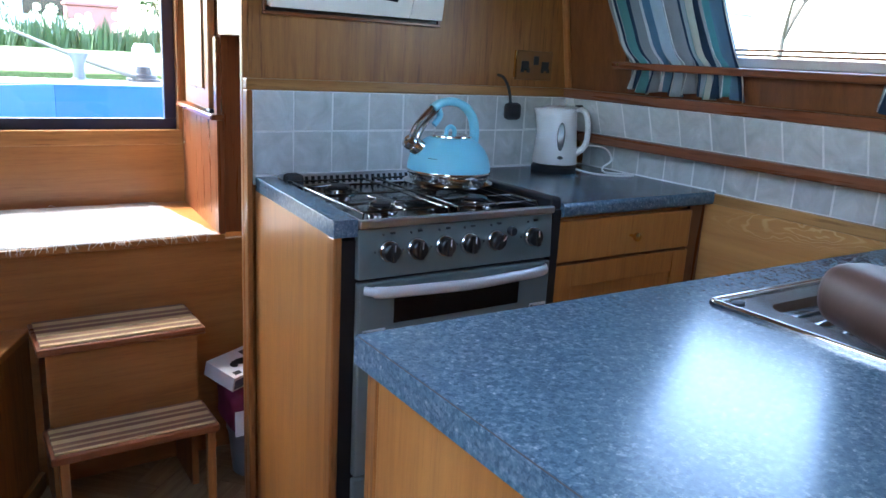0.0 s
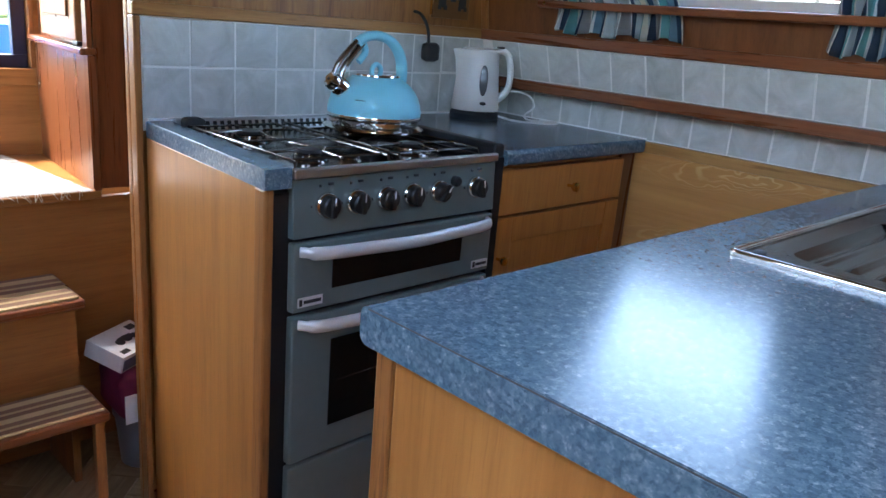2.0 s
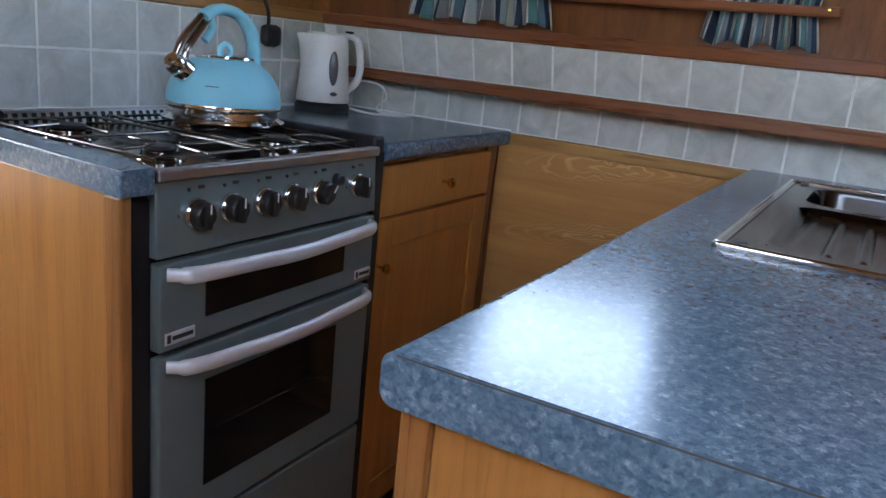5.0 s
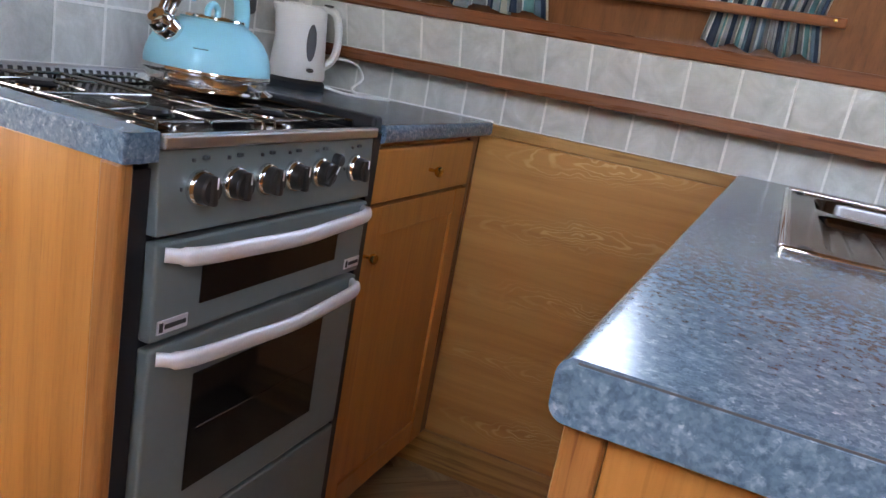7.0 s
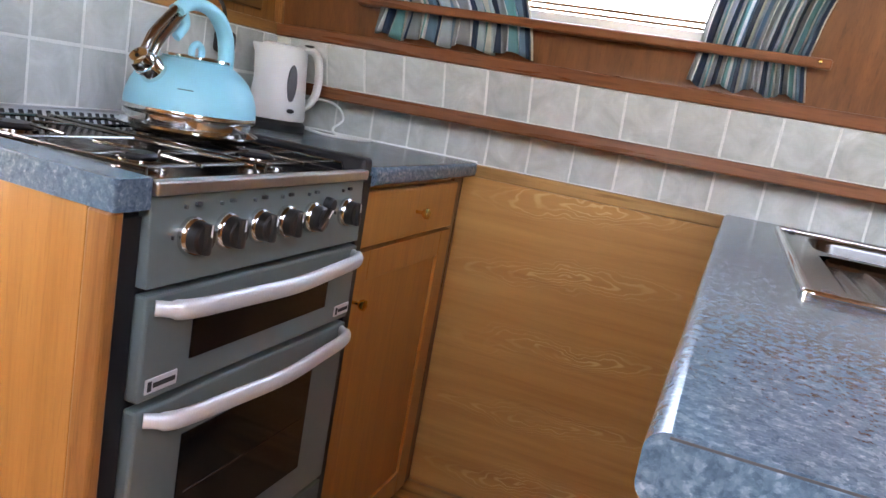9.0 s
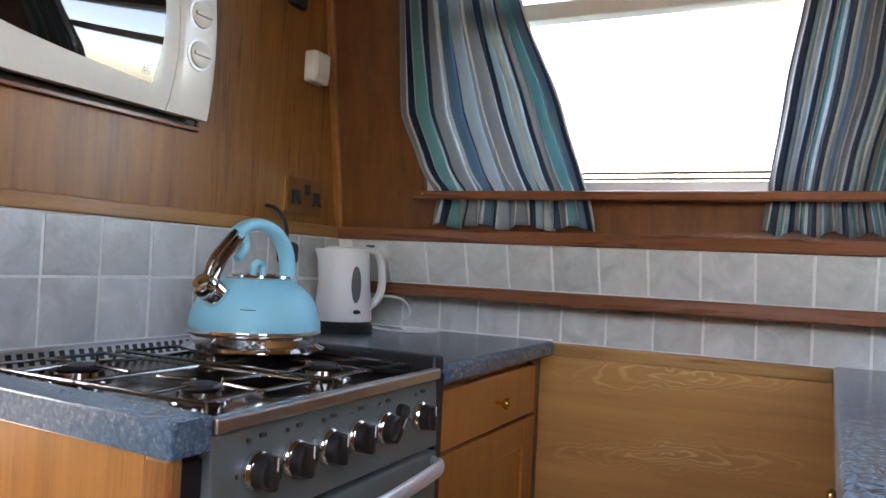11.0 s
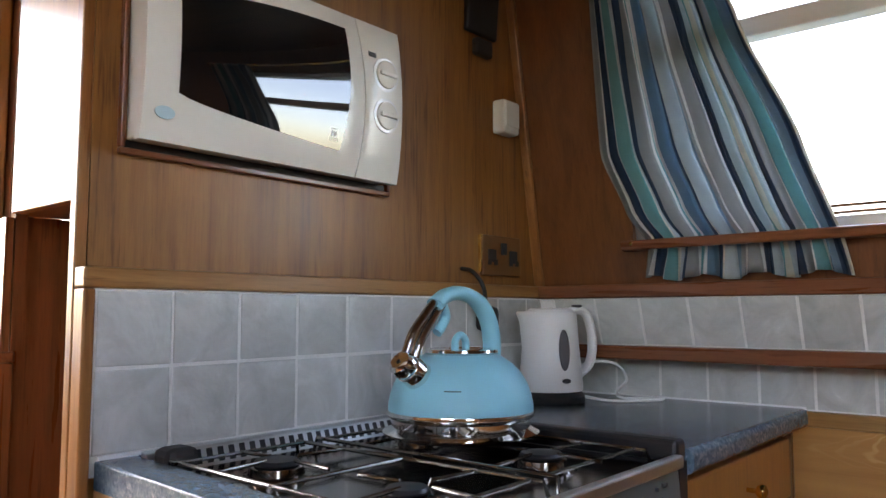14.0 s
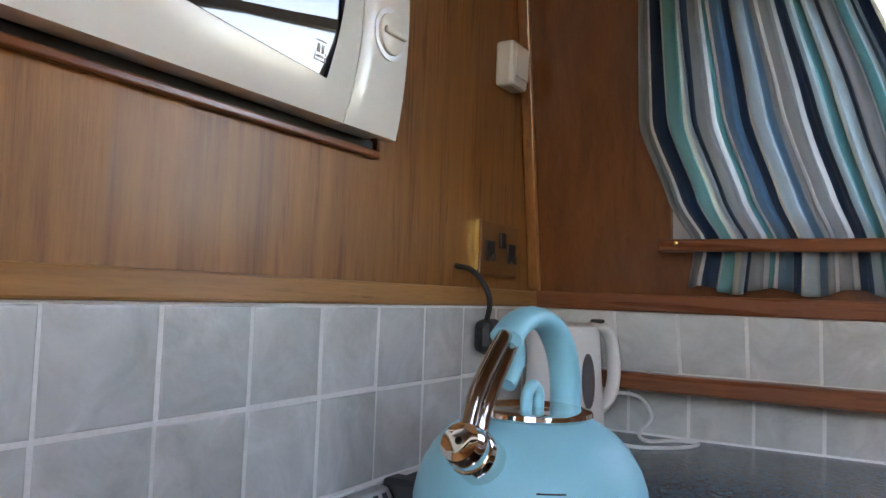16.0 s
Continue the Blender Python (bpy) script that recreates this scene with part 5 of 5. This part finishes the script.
for v in bm.verts:
    v.co += noise.noise_vector(v.co * 26) * 0.006
    v.co.z = max(v.co.z, 0.154)
part("sack", bm, plain("crimson_cloth", (0.15, 0.010, 0.045), 0.6, 0, 0.25, 60, 0.3), bag, "", True)
lab = box(0.060, 0.098, 2.2435, 2.2455, 0.160, 0.236)
part("paper_label", lab, plain("white_paper", (0.80, 0.80, 0.80), 0.7), bag, "white paper label")
gb = thing("boxed_gadget", (0.09, 2.33, 0.292), "small white cardboard box with a dark product picture on its lid", "box")
m = Matrix.Translation((0.098, 2.328, 0.331)) @ Matrix.Rotation(radians(28), 4, "Z") @ Matrix.Rotation(radians(13), 4, "X")
bm = box(-0.075, 0.075, -0.055, 0.055, -0.022, 0.022, 0.001)
bm.transform(m)
part("carton", bm, plain("white_card", (0.75, 0.75, 0.76), 0.45), gb)
for nm, b in (("side_print", (-0.070, 0.070, -0.0555, -0.0552, -0.018, 0.012)), ("picture", (-0.040, 0.030, -0.020, 0.028, 0.0221, 0.0226)), ("print_bar", (-0.060, -0.035, -0.045, -0.030, 0.0221, 0.0226)), ("print_bar", (0.035, 0.062, 0.020, 0.040, 0.0221, 0.0226))):
    bm = box(*b)
    if nm == "picture":
        bm.free()
        bm = lathe([(0.014, 0.0221), (0.014, 0.0227)], 18)
        lathe([(0.012, 0.0221), (0.012, 0.0227)], 18, Matrix.Translation((-0.026, -0.004, 0)), bm)
        lathe([(0.012, 0.0221), (0.012, 0.0227)], 18, Matrix.Translation((0.026, -0.004, 0)), bm)
        merge(bm, box(-0.022, 0.022, -0.006, 0.012, 0.0221, 0.02265))
    bm.transform(m)
    part(nm, bm, M_print if nm != "side_print" else plain("blue_print", (0.10, 0.11, 0.17), 0.4), gb)

# ---- outside: bow deck, bank and far shore ----
M_blue = plain("blue_boat_paint", (0.006, 0.075, 0.36), 0.3, 0, 0.06, 12)
M_deck = plain("pale_deck_paint", (0.26, 0.38, 0.44), 0.55, 0, 0.08, 25, 0.2)
deck_t = structure(new("bow_deck"), "blue bow well deck with pale decking and a broad gunwale", "deck")
part("deck_floor", box(-1.0, 1.4, 3.06, 4.95, 0.70, 0.74), M_deck, deck_t)
part("bulwark_end", box(-0.05, 1.4, 4.75, 4.80, 0.741, 0.985, 0.004), M_blue, deck_t)
part("bulwark_side", solid([(-0.051, 4.75, 0.741), (-0.051, 4.80, 0.741), (-1.0, 4.3, 0.741), (-1.0, 4.25, 0.741), (-0.051, 4.75, 0.985), (-0.051, 4.80, 0.985), (-1.0, 4.3, 0.985), (-1.0, 4.25, 0.985)]), M_blue, deck_t)
part("gunwale", box(-1.05, 1.4, 4.742, 5.06, 0.9855, 1.000, 0.004), plain("white_deck_paint", (0.74, 0.76, 0.76), 0.5), deck_t)
part("hose_locker", box(0.30, 0.85, 4.30, 4.70, 0.7405, 0.79, 0.015), M_deck, deck_t)
M_rope = plain("grey_rope", (0.035, 0.04, 0.035), 0.9)
stud = thing("mooring_stud", (0.10, 4.95, 1.0), "flared metal mooring stud on the bow", "bollard")
part("stem", lathe([(0.035, 1.0005), (0.032, 1.006), (0.022, 1.010), (0.019, 1.05), (0.024, 1.075), (0.036, 1.098), (0.038, 1.105)], 20, Matrix.Translation((0.10, 4.95, 0)) @ Matrix.Translation((0, 0, 1)) @ Matrix.Scale(1.4, 4) @ Matrix.Translation((0, 0, -1.0003))), plain("worn_grey_metal", (0.07, 0.085, 0.11), 0.45, 0.3), stud, "", True)
cap = thing("deck_fitting", (0.435, 4.95, 1.0), "black stepped deck fitting with a pale hood", "deck fitting")
part("foot", lathe([(0.065, 1.0005), (0.066, 1.012), (0.052, 1.016), (0.050, 1.028), (0.032, 1.034), (0.026, 1.060)], 24, Matrix.Translation((0.435, 4.95, 0)) @ Matrix.Translation((0, 0, 1)) @ Matrix.Scale(1.4, 4) @ Matrix.Translation((0, 0, -1.0003))), M_rubber, cap, "", True)
part("hood", lathe([(0.028, 1.061), (0.040, 1.075), (0.042, 1.13), (0.030, 1.15)], 20, Matrix.Translation((0.435, 4.95, 0)) @ Matrix.Translation((0, 0, 1)) @ Matrix.Scale(1.4, 4) @ Matrix.Translation((0, 0, -1.0003))), M_white, cap, "", True)
rope = tagged(part("mooring_rope", tube(curve_pts([(0.40, 4.90, 1.012), (0.33, 4.94, 1.045), (0.20, 5.5, 1.10), (-0.05, 7.0, 1.25)], 6), 0.013, 8), M_rope, None, "", True), "dark mooring rope led tight from the bow to the bank", "rope")


def grass_material():
    n = Nodes("lawn")
    c = n.ramp(n.noise(1.3, 5), [(0.3, (0.042, 0.075, 0.012)), (0.7, (0.070, 0.100, 0.020))])
    n.bump(n.noise(40, 4), 0.8, 0.03)
    return n.done(c, 0.9)


M_leaf = plain("leaf_green", (0.045, 0.080, 0.022), 0.6, 0, 0.4, 3)
M_bloom = plain("daffodil_white", (0.75, 0.72, 0.45), 0.6)
M_brick = plain("pink_brick", (0.36, 0.15, 0.13), 0.8, 0, 0.15, 6)
M_bark = plain("bark", (0.09, 0.07, 0.05), 0.9, 0, 0.3, 20)
M_water = plain("canal_water", (0.035, 0.05, 0.04), 0.12, 0, 0.2, 2, 0.3, IOR=1.33)
ground = structure(part("ground", box(-900, 900, -900, 900, -0.9, -0.6), M_water), "wide calm water and flat land to the horizon", "ground")
bank = structure(part("bank", box(-40, 25, 6.6, 60, -0.6, 0.98, 0.05), grass_material()), "mown grass bank beside the mooring", "ground")
rb = random.Random(11)


def clump(bm, x, y, z, h, r, n, wide=0.02):
    for k in range(n):
        a, q = rb.uniform(0, 6.28), r * math.sqrt(rb.random())
        px, py = x + q * math.cos(a), y + q * math.sin(a)
        lx, ly = rb.uniform(-0.3, 0.3) * h, rb.uniform(-0.3, 0.3) * h
        hh = h * rb.uniform(0.6, 1.1)
        b = rb.uniform(0, 6.28)
        wx, wy = wide * math.cos(b), wide * math.sin(b)
        v = [bm.verts.new(p) for p in ((px - wx, py - wy, z), (px + wx, py + wy, z), (px + wx * 0.8 + lx * 0.5, py + wy * 0.8 + ly * 0.5, z + hh * 0.6), (px + lx, py + ly, z + hh), (px - wx * 0.8 + lx * 0.5, py - wy * 0.8 + ly * 0.5, z + hh * 0.6))]
        bm.faces.new(v)
    return bm


bed = bmesh.new()
for k in range(60):
    clump(bed, rb.uniform(-1.5, 6.5), rb.uniform(17.2, 20), 0.98, rb.uniform(0.3, 0.75), 0.4, 20, 0.03)
tagged(part("flower_bed_leaves", bed, M_leaf), "dense green daffodil leaves along the bank", "flower bed", "", "stuff")
blooms = bmesh.new()
for k in range(90):
    s = rb.uniform(0.06, 0.14)
    c = Vector((rb.uniform(-1.5, 6.5), rb.uniform(16.9, 20), 0.98 + rb.uniform(0.3, 0.8)))
    for a in range(6):
        t0, t1 = a * 1.047, a * 1.047 + 0.8
        v = [blooms.verts.new(c), blooms.verts.new(c + Vector((math.cos(t0) * s, -0.02, math.sin(t0) * s))), blooms.verts.new(c + Vector((math.cos(t1) * s, -0.02, math.sin(t1) * s)))]
        blooms.faces.new(v)
tagged(part("daffodil_blooms", blooms, M_bloom), "scattered pale daffodil blooms", "flowers", "", "stuff")
wallb = thing("brick_planter", (3.2, 24.3, 0.98), "low pink brick planter beyond the flowers", "planter")
part("brickwork", box(2.6, 3.9, 24, 24.7, 0.98, 2.05, 0.02), M_brick, wallb)
part("coping", box(2.55, 3.95, 23.95, 24.75, 2.051, 2.15, 0.02), M_brick, wallb)


def shrub(x, y, z, h, r, label):
    t = thing("shrub", (x, y, z), label, "shrub")
    bm = bmesh.new()
    for k in range(7):
        a = rb.uniform(0, 6.28)
        e = Vector((x + math.cos(a) * r * 0.6, y + math.sin(a) * r * 0.6, z + h * rb.uniform(0.6, 0.9)))
        tube([(x, y, z), (x + (e.x - x) * 0.4, y + (e.y - y) * 0.4, z + h * 0.4), e], [0.05, 0.03, 0.01], 6, bm)
    part("stems", bm, M_bark, t)
    bm = bmesh.new()
    for k in range(900):
        a, q = rb.uniform(0, 6.28), r * math.sqrt(rb.random())
        zz = z + h * (0.15 + 0.85 * rb.random())
        c = Vector((x + q * math.cos(a), y + q * math.sin(a), zz))
        s = rb.uniform(0.05, 0.11)
        d1 = Vector((rb.uniform(-1, 1), rb.uniform(-1, 1), rb.uniform(-1, 1))).normalized() * s
        d2 = d1.cross(Vector((rb.uniform(-1, 1), rb.uniform(-1, 1), 1))).normalized() * s * 0.6
        bm.faces.new([bm.verts.new(c - d1), bm.verts.new(c + d2), bm.verts.new(c + d1), bm.verts.new(c - d2)])
    part("crown", bm, M_leaf, t)


shrub(5.3, 24.0, 0.98, 1.6, 0.8, "loose leafy shrub on the bank")
shrub(7.0, 25.0, 0.98, 2.2, 1.1, "tall leafy shrub behind the flowers")
shrub(0.2, 25.5, 0.98, 2.0, 1.2, "broad leafy shrub behind the flowers")
shed = thing("grey_house", (1.5, 36, 0.98), "pale house with grey glazed front beyond the lawn", "house")
part("wall", box(-4, 5, 36, 41, 0.98, 5.0), plain("pale_render", (0.66, 0.66, 0.64), 0.8), shed)
for x in (-2.5, 0.2, 2.6):
    part("window", box(x, x + 1.5, 35.95, 36.0, 2.0, 3.8), M_oven, shed)
part("roof", solid([(-4.3, 35.7, 5.0), (5.3, 35.7, 5.0), (5.3, 41.3, 5.0), (-4.3, 41.3, 5.0), (-4.3, 38.4, 7.2), (5.3, 38.4, 7.2), (5.3, 38.6, 7.2), (-4.3, 38.6, 7.2)]), plain("slate", (0.14, 0.15, 0.17), 0.7), shed)

# across the water, through the side window
far = structure(part("far_bank", box(30, 120, -70, 110, -0.6, 0.2, 0.05), grass_material()), "green bank across the water", "ground")
M_render = plain("white_render", (0.80, 0.79, 0.76), 0.8, 0, 0.05, 2)


def house(x, y, w, d, h, label, cols):
    t = thing("house", (x, y, 0.2), label, "house", "houses across the water")
    part("wall", box(x, x + d, y - w / 2, y + w / 2, 0.2, h), M_render, t)
    part("roof", solid([(x - 0.3, y - w / 2 - 0.3, h), (x + d + 0.3, y - w / 2 - 0.3, h), (x + d + 0.3, y + w / 2 + 0.3, h), (x - 0.3, y + w / 2 + 0.3, h), (x + d / 2 - 0.1, y - w / 2 - 0.3, h + 2.4), (x + d / 2 + 0.1, y - w / 2 - 0.3, h + 2.4), (x + d / 2 + 0.1, y + w / 2 + 0.3, h + 2.4), (x + d / 2 - 0.1, y + w / 2 + 0.3, h + 2.4)]), plain("pale_slate_roof", (0.42, 0.42, 0.42), 0.7), t)
    for k in range(cols):
        for z in (1.2, 3.6):
            if z + 1.2 < h:
                yy = y - w / 2 + (k + 0.5) * w / cols
                wdw = part("window", box(x - 0.06, x - 0.002, yy - 0.45, yy + 0.45, z, z + 1.2), M_oven, t)
                part("frame", box(x - 0.10, x - 0.061, yy - 0.03, yy + 0.03, z, z + 1.2), M_white, wdw)


house(42, 44, 13, 9, 5.4, "white two-storey house with small windows across the water", 4)
house(46, 62, 9, 9, 5.6, "white gabled house across the water", 3)
boat = thing("moored_boat", (27, 26, -0.6), "white cabin cruiser moored across the water", "boat")
part("hull", solid([(26.2, 22, -0.6), (27.8, 22, -0.6), (27.6, 31, -0.6), (26.6, 31, -0.6), (25.9, 21.6, 0.5), (28.1, 21.6, 0.5), (27.8, 31.8, 0.7), (26.4, 31.8, 0.7)], 0.08), M_white, boat)
part("cabin", solid([(26.3, 23.5, 0.52), (27.7, 23.5, 0.52), (27.5, 29, 0.58), (26.5, 29, 0.58), (26.5, 24, 1.4), (27.5, 24, 1.4), (27.4, 28, 1.4), (26.6, 28, 1.4)], 0.06), M_white, boat)
part("window_band", box(26.30, 26.42, 24.2, 27.6, 0.85, 1.2), M_oven, boat)
part("boot_stripe", box(25.92, 26.0, 22.2, 30.5, 0.05, 0.25), M_navy, boat)


def tree(x, y, z, h, label, leaves):
    t = thing("tree", (x, y, z), label, "tree")
    bm = bmesh.new()
    tips = []

    def grow(p, d, length, r, depth):
        q = p + d * length
        tube([p, p + d * length * 0.5 + Vector((rb.uniform(-1, 1), rb.uniform(-1, 1), 0)) * length * 0.05, q], [r, r * 0.85, r * 0.65], 6, bm)
        if depth == 0:
            tips.append(q)
            return
        for k in range(3):
            nd = (d + Vector((rb.uniform(-0.8, 0.8), rb.uniform(-0.8, 0.8), rb.uniform(-0.1, 0.5)))).normalized()
            grow(q, nd, length * rb.uniform(0.62, 0.8), r * 0.6, depth - 1)

    grow(Vector((x, y, z)), Vector((0, 0, 1)), h * 0.32, h * 0.022, 4)
    part("trunk", bm, M_bark, t)
    bm = bmesh.new()
    for p in tips:
        for k in range(leaves):
            c = p + Vector((rb.gauss(0, 1), rb.gauss(0, 1), rb.gauss(0, 1))) * h * 0.05
            s = h * 0.012
            d1 = Vector((rb.uniform(-1, 1), rb.uniform(-1, 1), rb.uniform(-1, 1))).normalized() * s
            d2 = d1.cross(Vector((0.3, 0.2, 1))).normalized() * s
            bm.faces.new([bm.verts.new(c - d1), bm.verts.new(c + d2), bm.verts.new(c + d1), bm.verts.new(c - d2)])
    part("crown", bm, M_leaf, t)


tree(38, 26, 0.2, 9, "spreading tree with a thin spring crown across the water", 14)
tree(50, 20, 0.2, 11, "tall leafy tree across the water", 16)


# ---- chair drawn up behind the peninsula ----
chair = thing("dining_chair", (-0.3, 0.2, 0), "dark brown leather-covered high-backed chair beside the peninsula", "chair")
M_leather = plain("dark_brown_leather", (0.030, 0.013, 0.008), 0.5, 0, 0.25, 90, 0.1)
cm = Matrix.Translation((-0.444, 0.096, 0.004)) @ Matrix.Rotation(radians(65.4), 4, "Z")


def chair_part(name, b, mat, label=""):
    b.transform(cm)
    part(name, b, mat, chair, label, mat is M_leather)


chair_part("top_rail", box(0.0, 0.44, -0.030, 0.0, 1.129, 1.1555, 0.011, None, 5), M_leather)
chair_part("backrest", box(0.13, 0.31, -0.028, -0.004, 0.62, 1.1285, 0.006, None, 3), M_leather)
chair_part("seat", box(0.06, 0.40, -0.42, -0.0405, 0.42, 0.47, 0.012, None, 3), M_leather)
for x in (0.13, 0.275):
    chair_part("leg", box(x, x + 0.035, -0.038, -0.004, -0.004, 0.619, 0.004), M_red_z)
    chair_part("leg", box(x, x + 0.035, -0.41, -0.375, -0.004, 0.419, 0.004), M_red_z)

# ---- splashback tiles ----


def tile_mesh(w, h, t=0.008):
    bm = box(-w / 2, w / 2, 0, t, -h / 2, h / 2)
    bmesh.ops.bevel(bm, geom=[e for e in bm.edges if all(abs(v.co.y) < 1e-6 for v in e.verts)], offset=0.0034, segments=3, profile=0.5, affect="EDGES")
    me = bpy.data.meshes.new("tile")
    bmesh.ops.recalc_face_normals(bm, faces=bm.faces)
    bm.to_mesh(me)
    bm.free()
    for p in me.polygons:
        p.use_smooth = True
    me.set_sharp_from_angle(angle=radians(50))
    me.materials.append(M_tile)
    return me


rt = random.Random(7)
PX_T, PITCH = 0.0745, 0.1050
GAP = 0.0031
for zc, hh in ((TOP + 0.0570, 0.107), (TOP + 0.1600, 0.099)):
    full = tile_mesh(PITCH - GAP, hh - GAP)
    for k in range(10):
        x0 = PX_T + k * PITCH
        last = x0 + PITCH > 1.090
        me = tile_mesh(1.098 - x0 - GAP, hh - GAP) if last else full
        o = new("tile", me)
        o.parent = bulk
        xc = (x0 + 1.098) / 2 if last else x0 + PITCH / 2
        o.matrix_basis = pose(xc + rt.uniform(-0.0006, 0.0006), TILE_Y + rt.uniform(-0.0006, 0.0008), zc + rt.uniform(-0.0005, 0.0005), rt.uniform(-0.4, 0.4), 0, rt.uniform(-0.4, 0.4))
SP = 0.1008
up_full, low_full = tile_mesh(SP - GAP, 0.1010), tile_mesh(SP - GAP, 0.0900)
lean = math.degrees(math.atan(0.33))
for k in range(-13, 6):
    yc = 1.583 + SP * (k + 0.5)
    if yc + SP / 2 > TILE_Y + 0.02:
        continue
    o = new("tile", up_full)
    o.parent = side
    zc = 1.0805
    o.matrix_basis = Matrix.Translation((up_x(zc), yc, zc + rt.uniform(-0.0005, 0.0005))) @ Matrix.Rotation(radians(-lean), 4, "Y") @ Matrix.Rotation(radians(-90 + rt.uniform(-0.4, 0.4)), 4, "Z")
    o = new("tile", low_full)
    o.parent = low
    o.matrix_basis = Matrix.Translation((HX, yc, 0.9630 + rt.uniform(-0.0005, 0.0005))) @ Matrix.Rotation(radians(-90 + rt.uniform(-0.4, 0.4)), 4, "Z")

# ---- floor planks in herringbone, where the floor can be seen ----
LP_, WP_ = 0.30, 0.075
pm = bpy.data.meshes.new("floor_block")
bm = box(-LP_ / 2 + 0.0008, LP_ / 2 - 0.0008, -WP_ / 2 + 0.0008, WP_ / 2 - 0.0008, -0.004, 0.0, 0.0006, None, 1)
bm.to_mesh(pm)
bm.free()


def block_material():
    n = Nodes("oak_block")
    vec = n.scaled(0.07, 1, 1)
    rand = n.add("ShaderNodeObjectInfo").outputs["Random"]
    sh = n.add("ShaderNodeVectorMath", Vector=vec)
    n.put(sh.inputs[1], n.maths("MULTIPLY", rand, 9.0))
    g = n.noise(70, 4, 0.6, sh.outputs[0], 0.6)
    col = n.ramp(n.maths("ADD", n.maths("MULTIPLY", g, 0.8), n.maths("MULTIPLY", rand, 0.22)), [(0.25, (0.22, 0.135, 0.065)), (0.55, (0.37, 0.25, 0.13)), (0.85, (0.50, 0.37, 0.21))])
    n.bump(g, 0.15, 0.001)
    return n.done(col, 0.38)


pm.materials.append(block_material())
count = 0
for i in range(-30, 40):
    for j in range(-12, 12):
        for turned in (0, 1):
            # a right-angled herringbone: pairs of blocks stepped along the diagonal
            bx = i * WP_ + j * LP_
            by = i * WP_ - j * LP_
            cx, cy = (bx + LP_ / 2, by + WP_ / 2) if not turned else (bx + WP_ / 2, by + WP_ + LP_ / 2)
            wx, wy = (cx - cy) * 0.7071 + 0.3, (cx + cy) * 0.7071 + 1.4
            if not (-0.62 < wx < 1.25 and 0.95 < wy < 2.55) or count >= 300:
                continue
            o = new("floor_block", pm)
            o.parent = floor
            o.matrix_basis = pose(wx, wy, 0.0, 0, 0, 45 + 90 * turned)
            count += 1
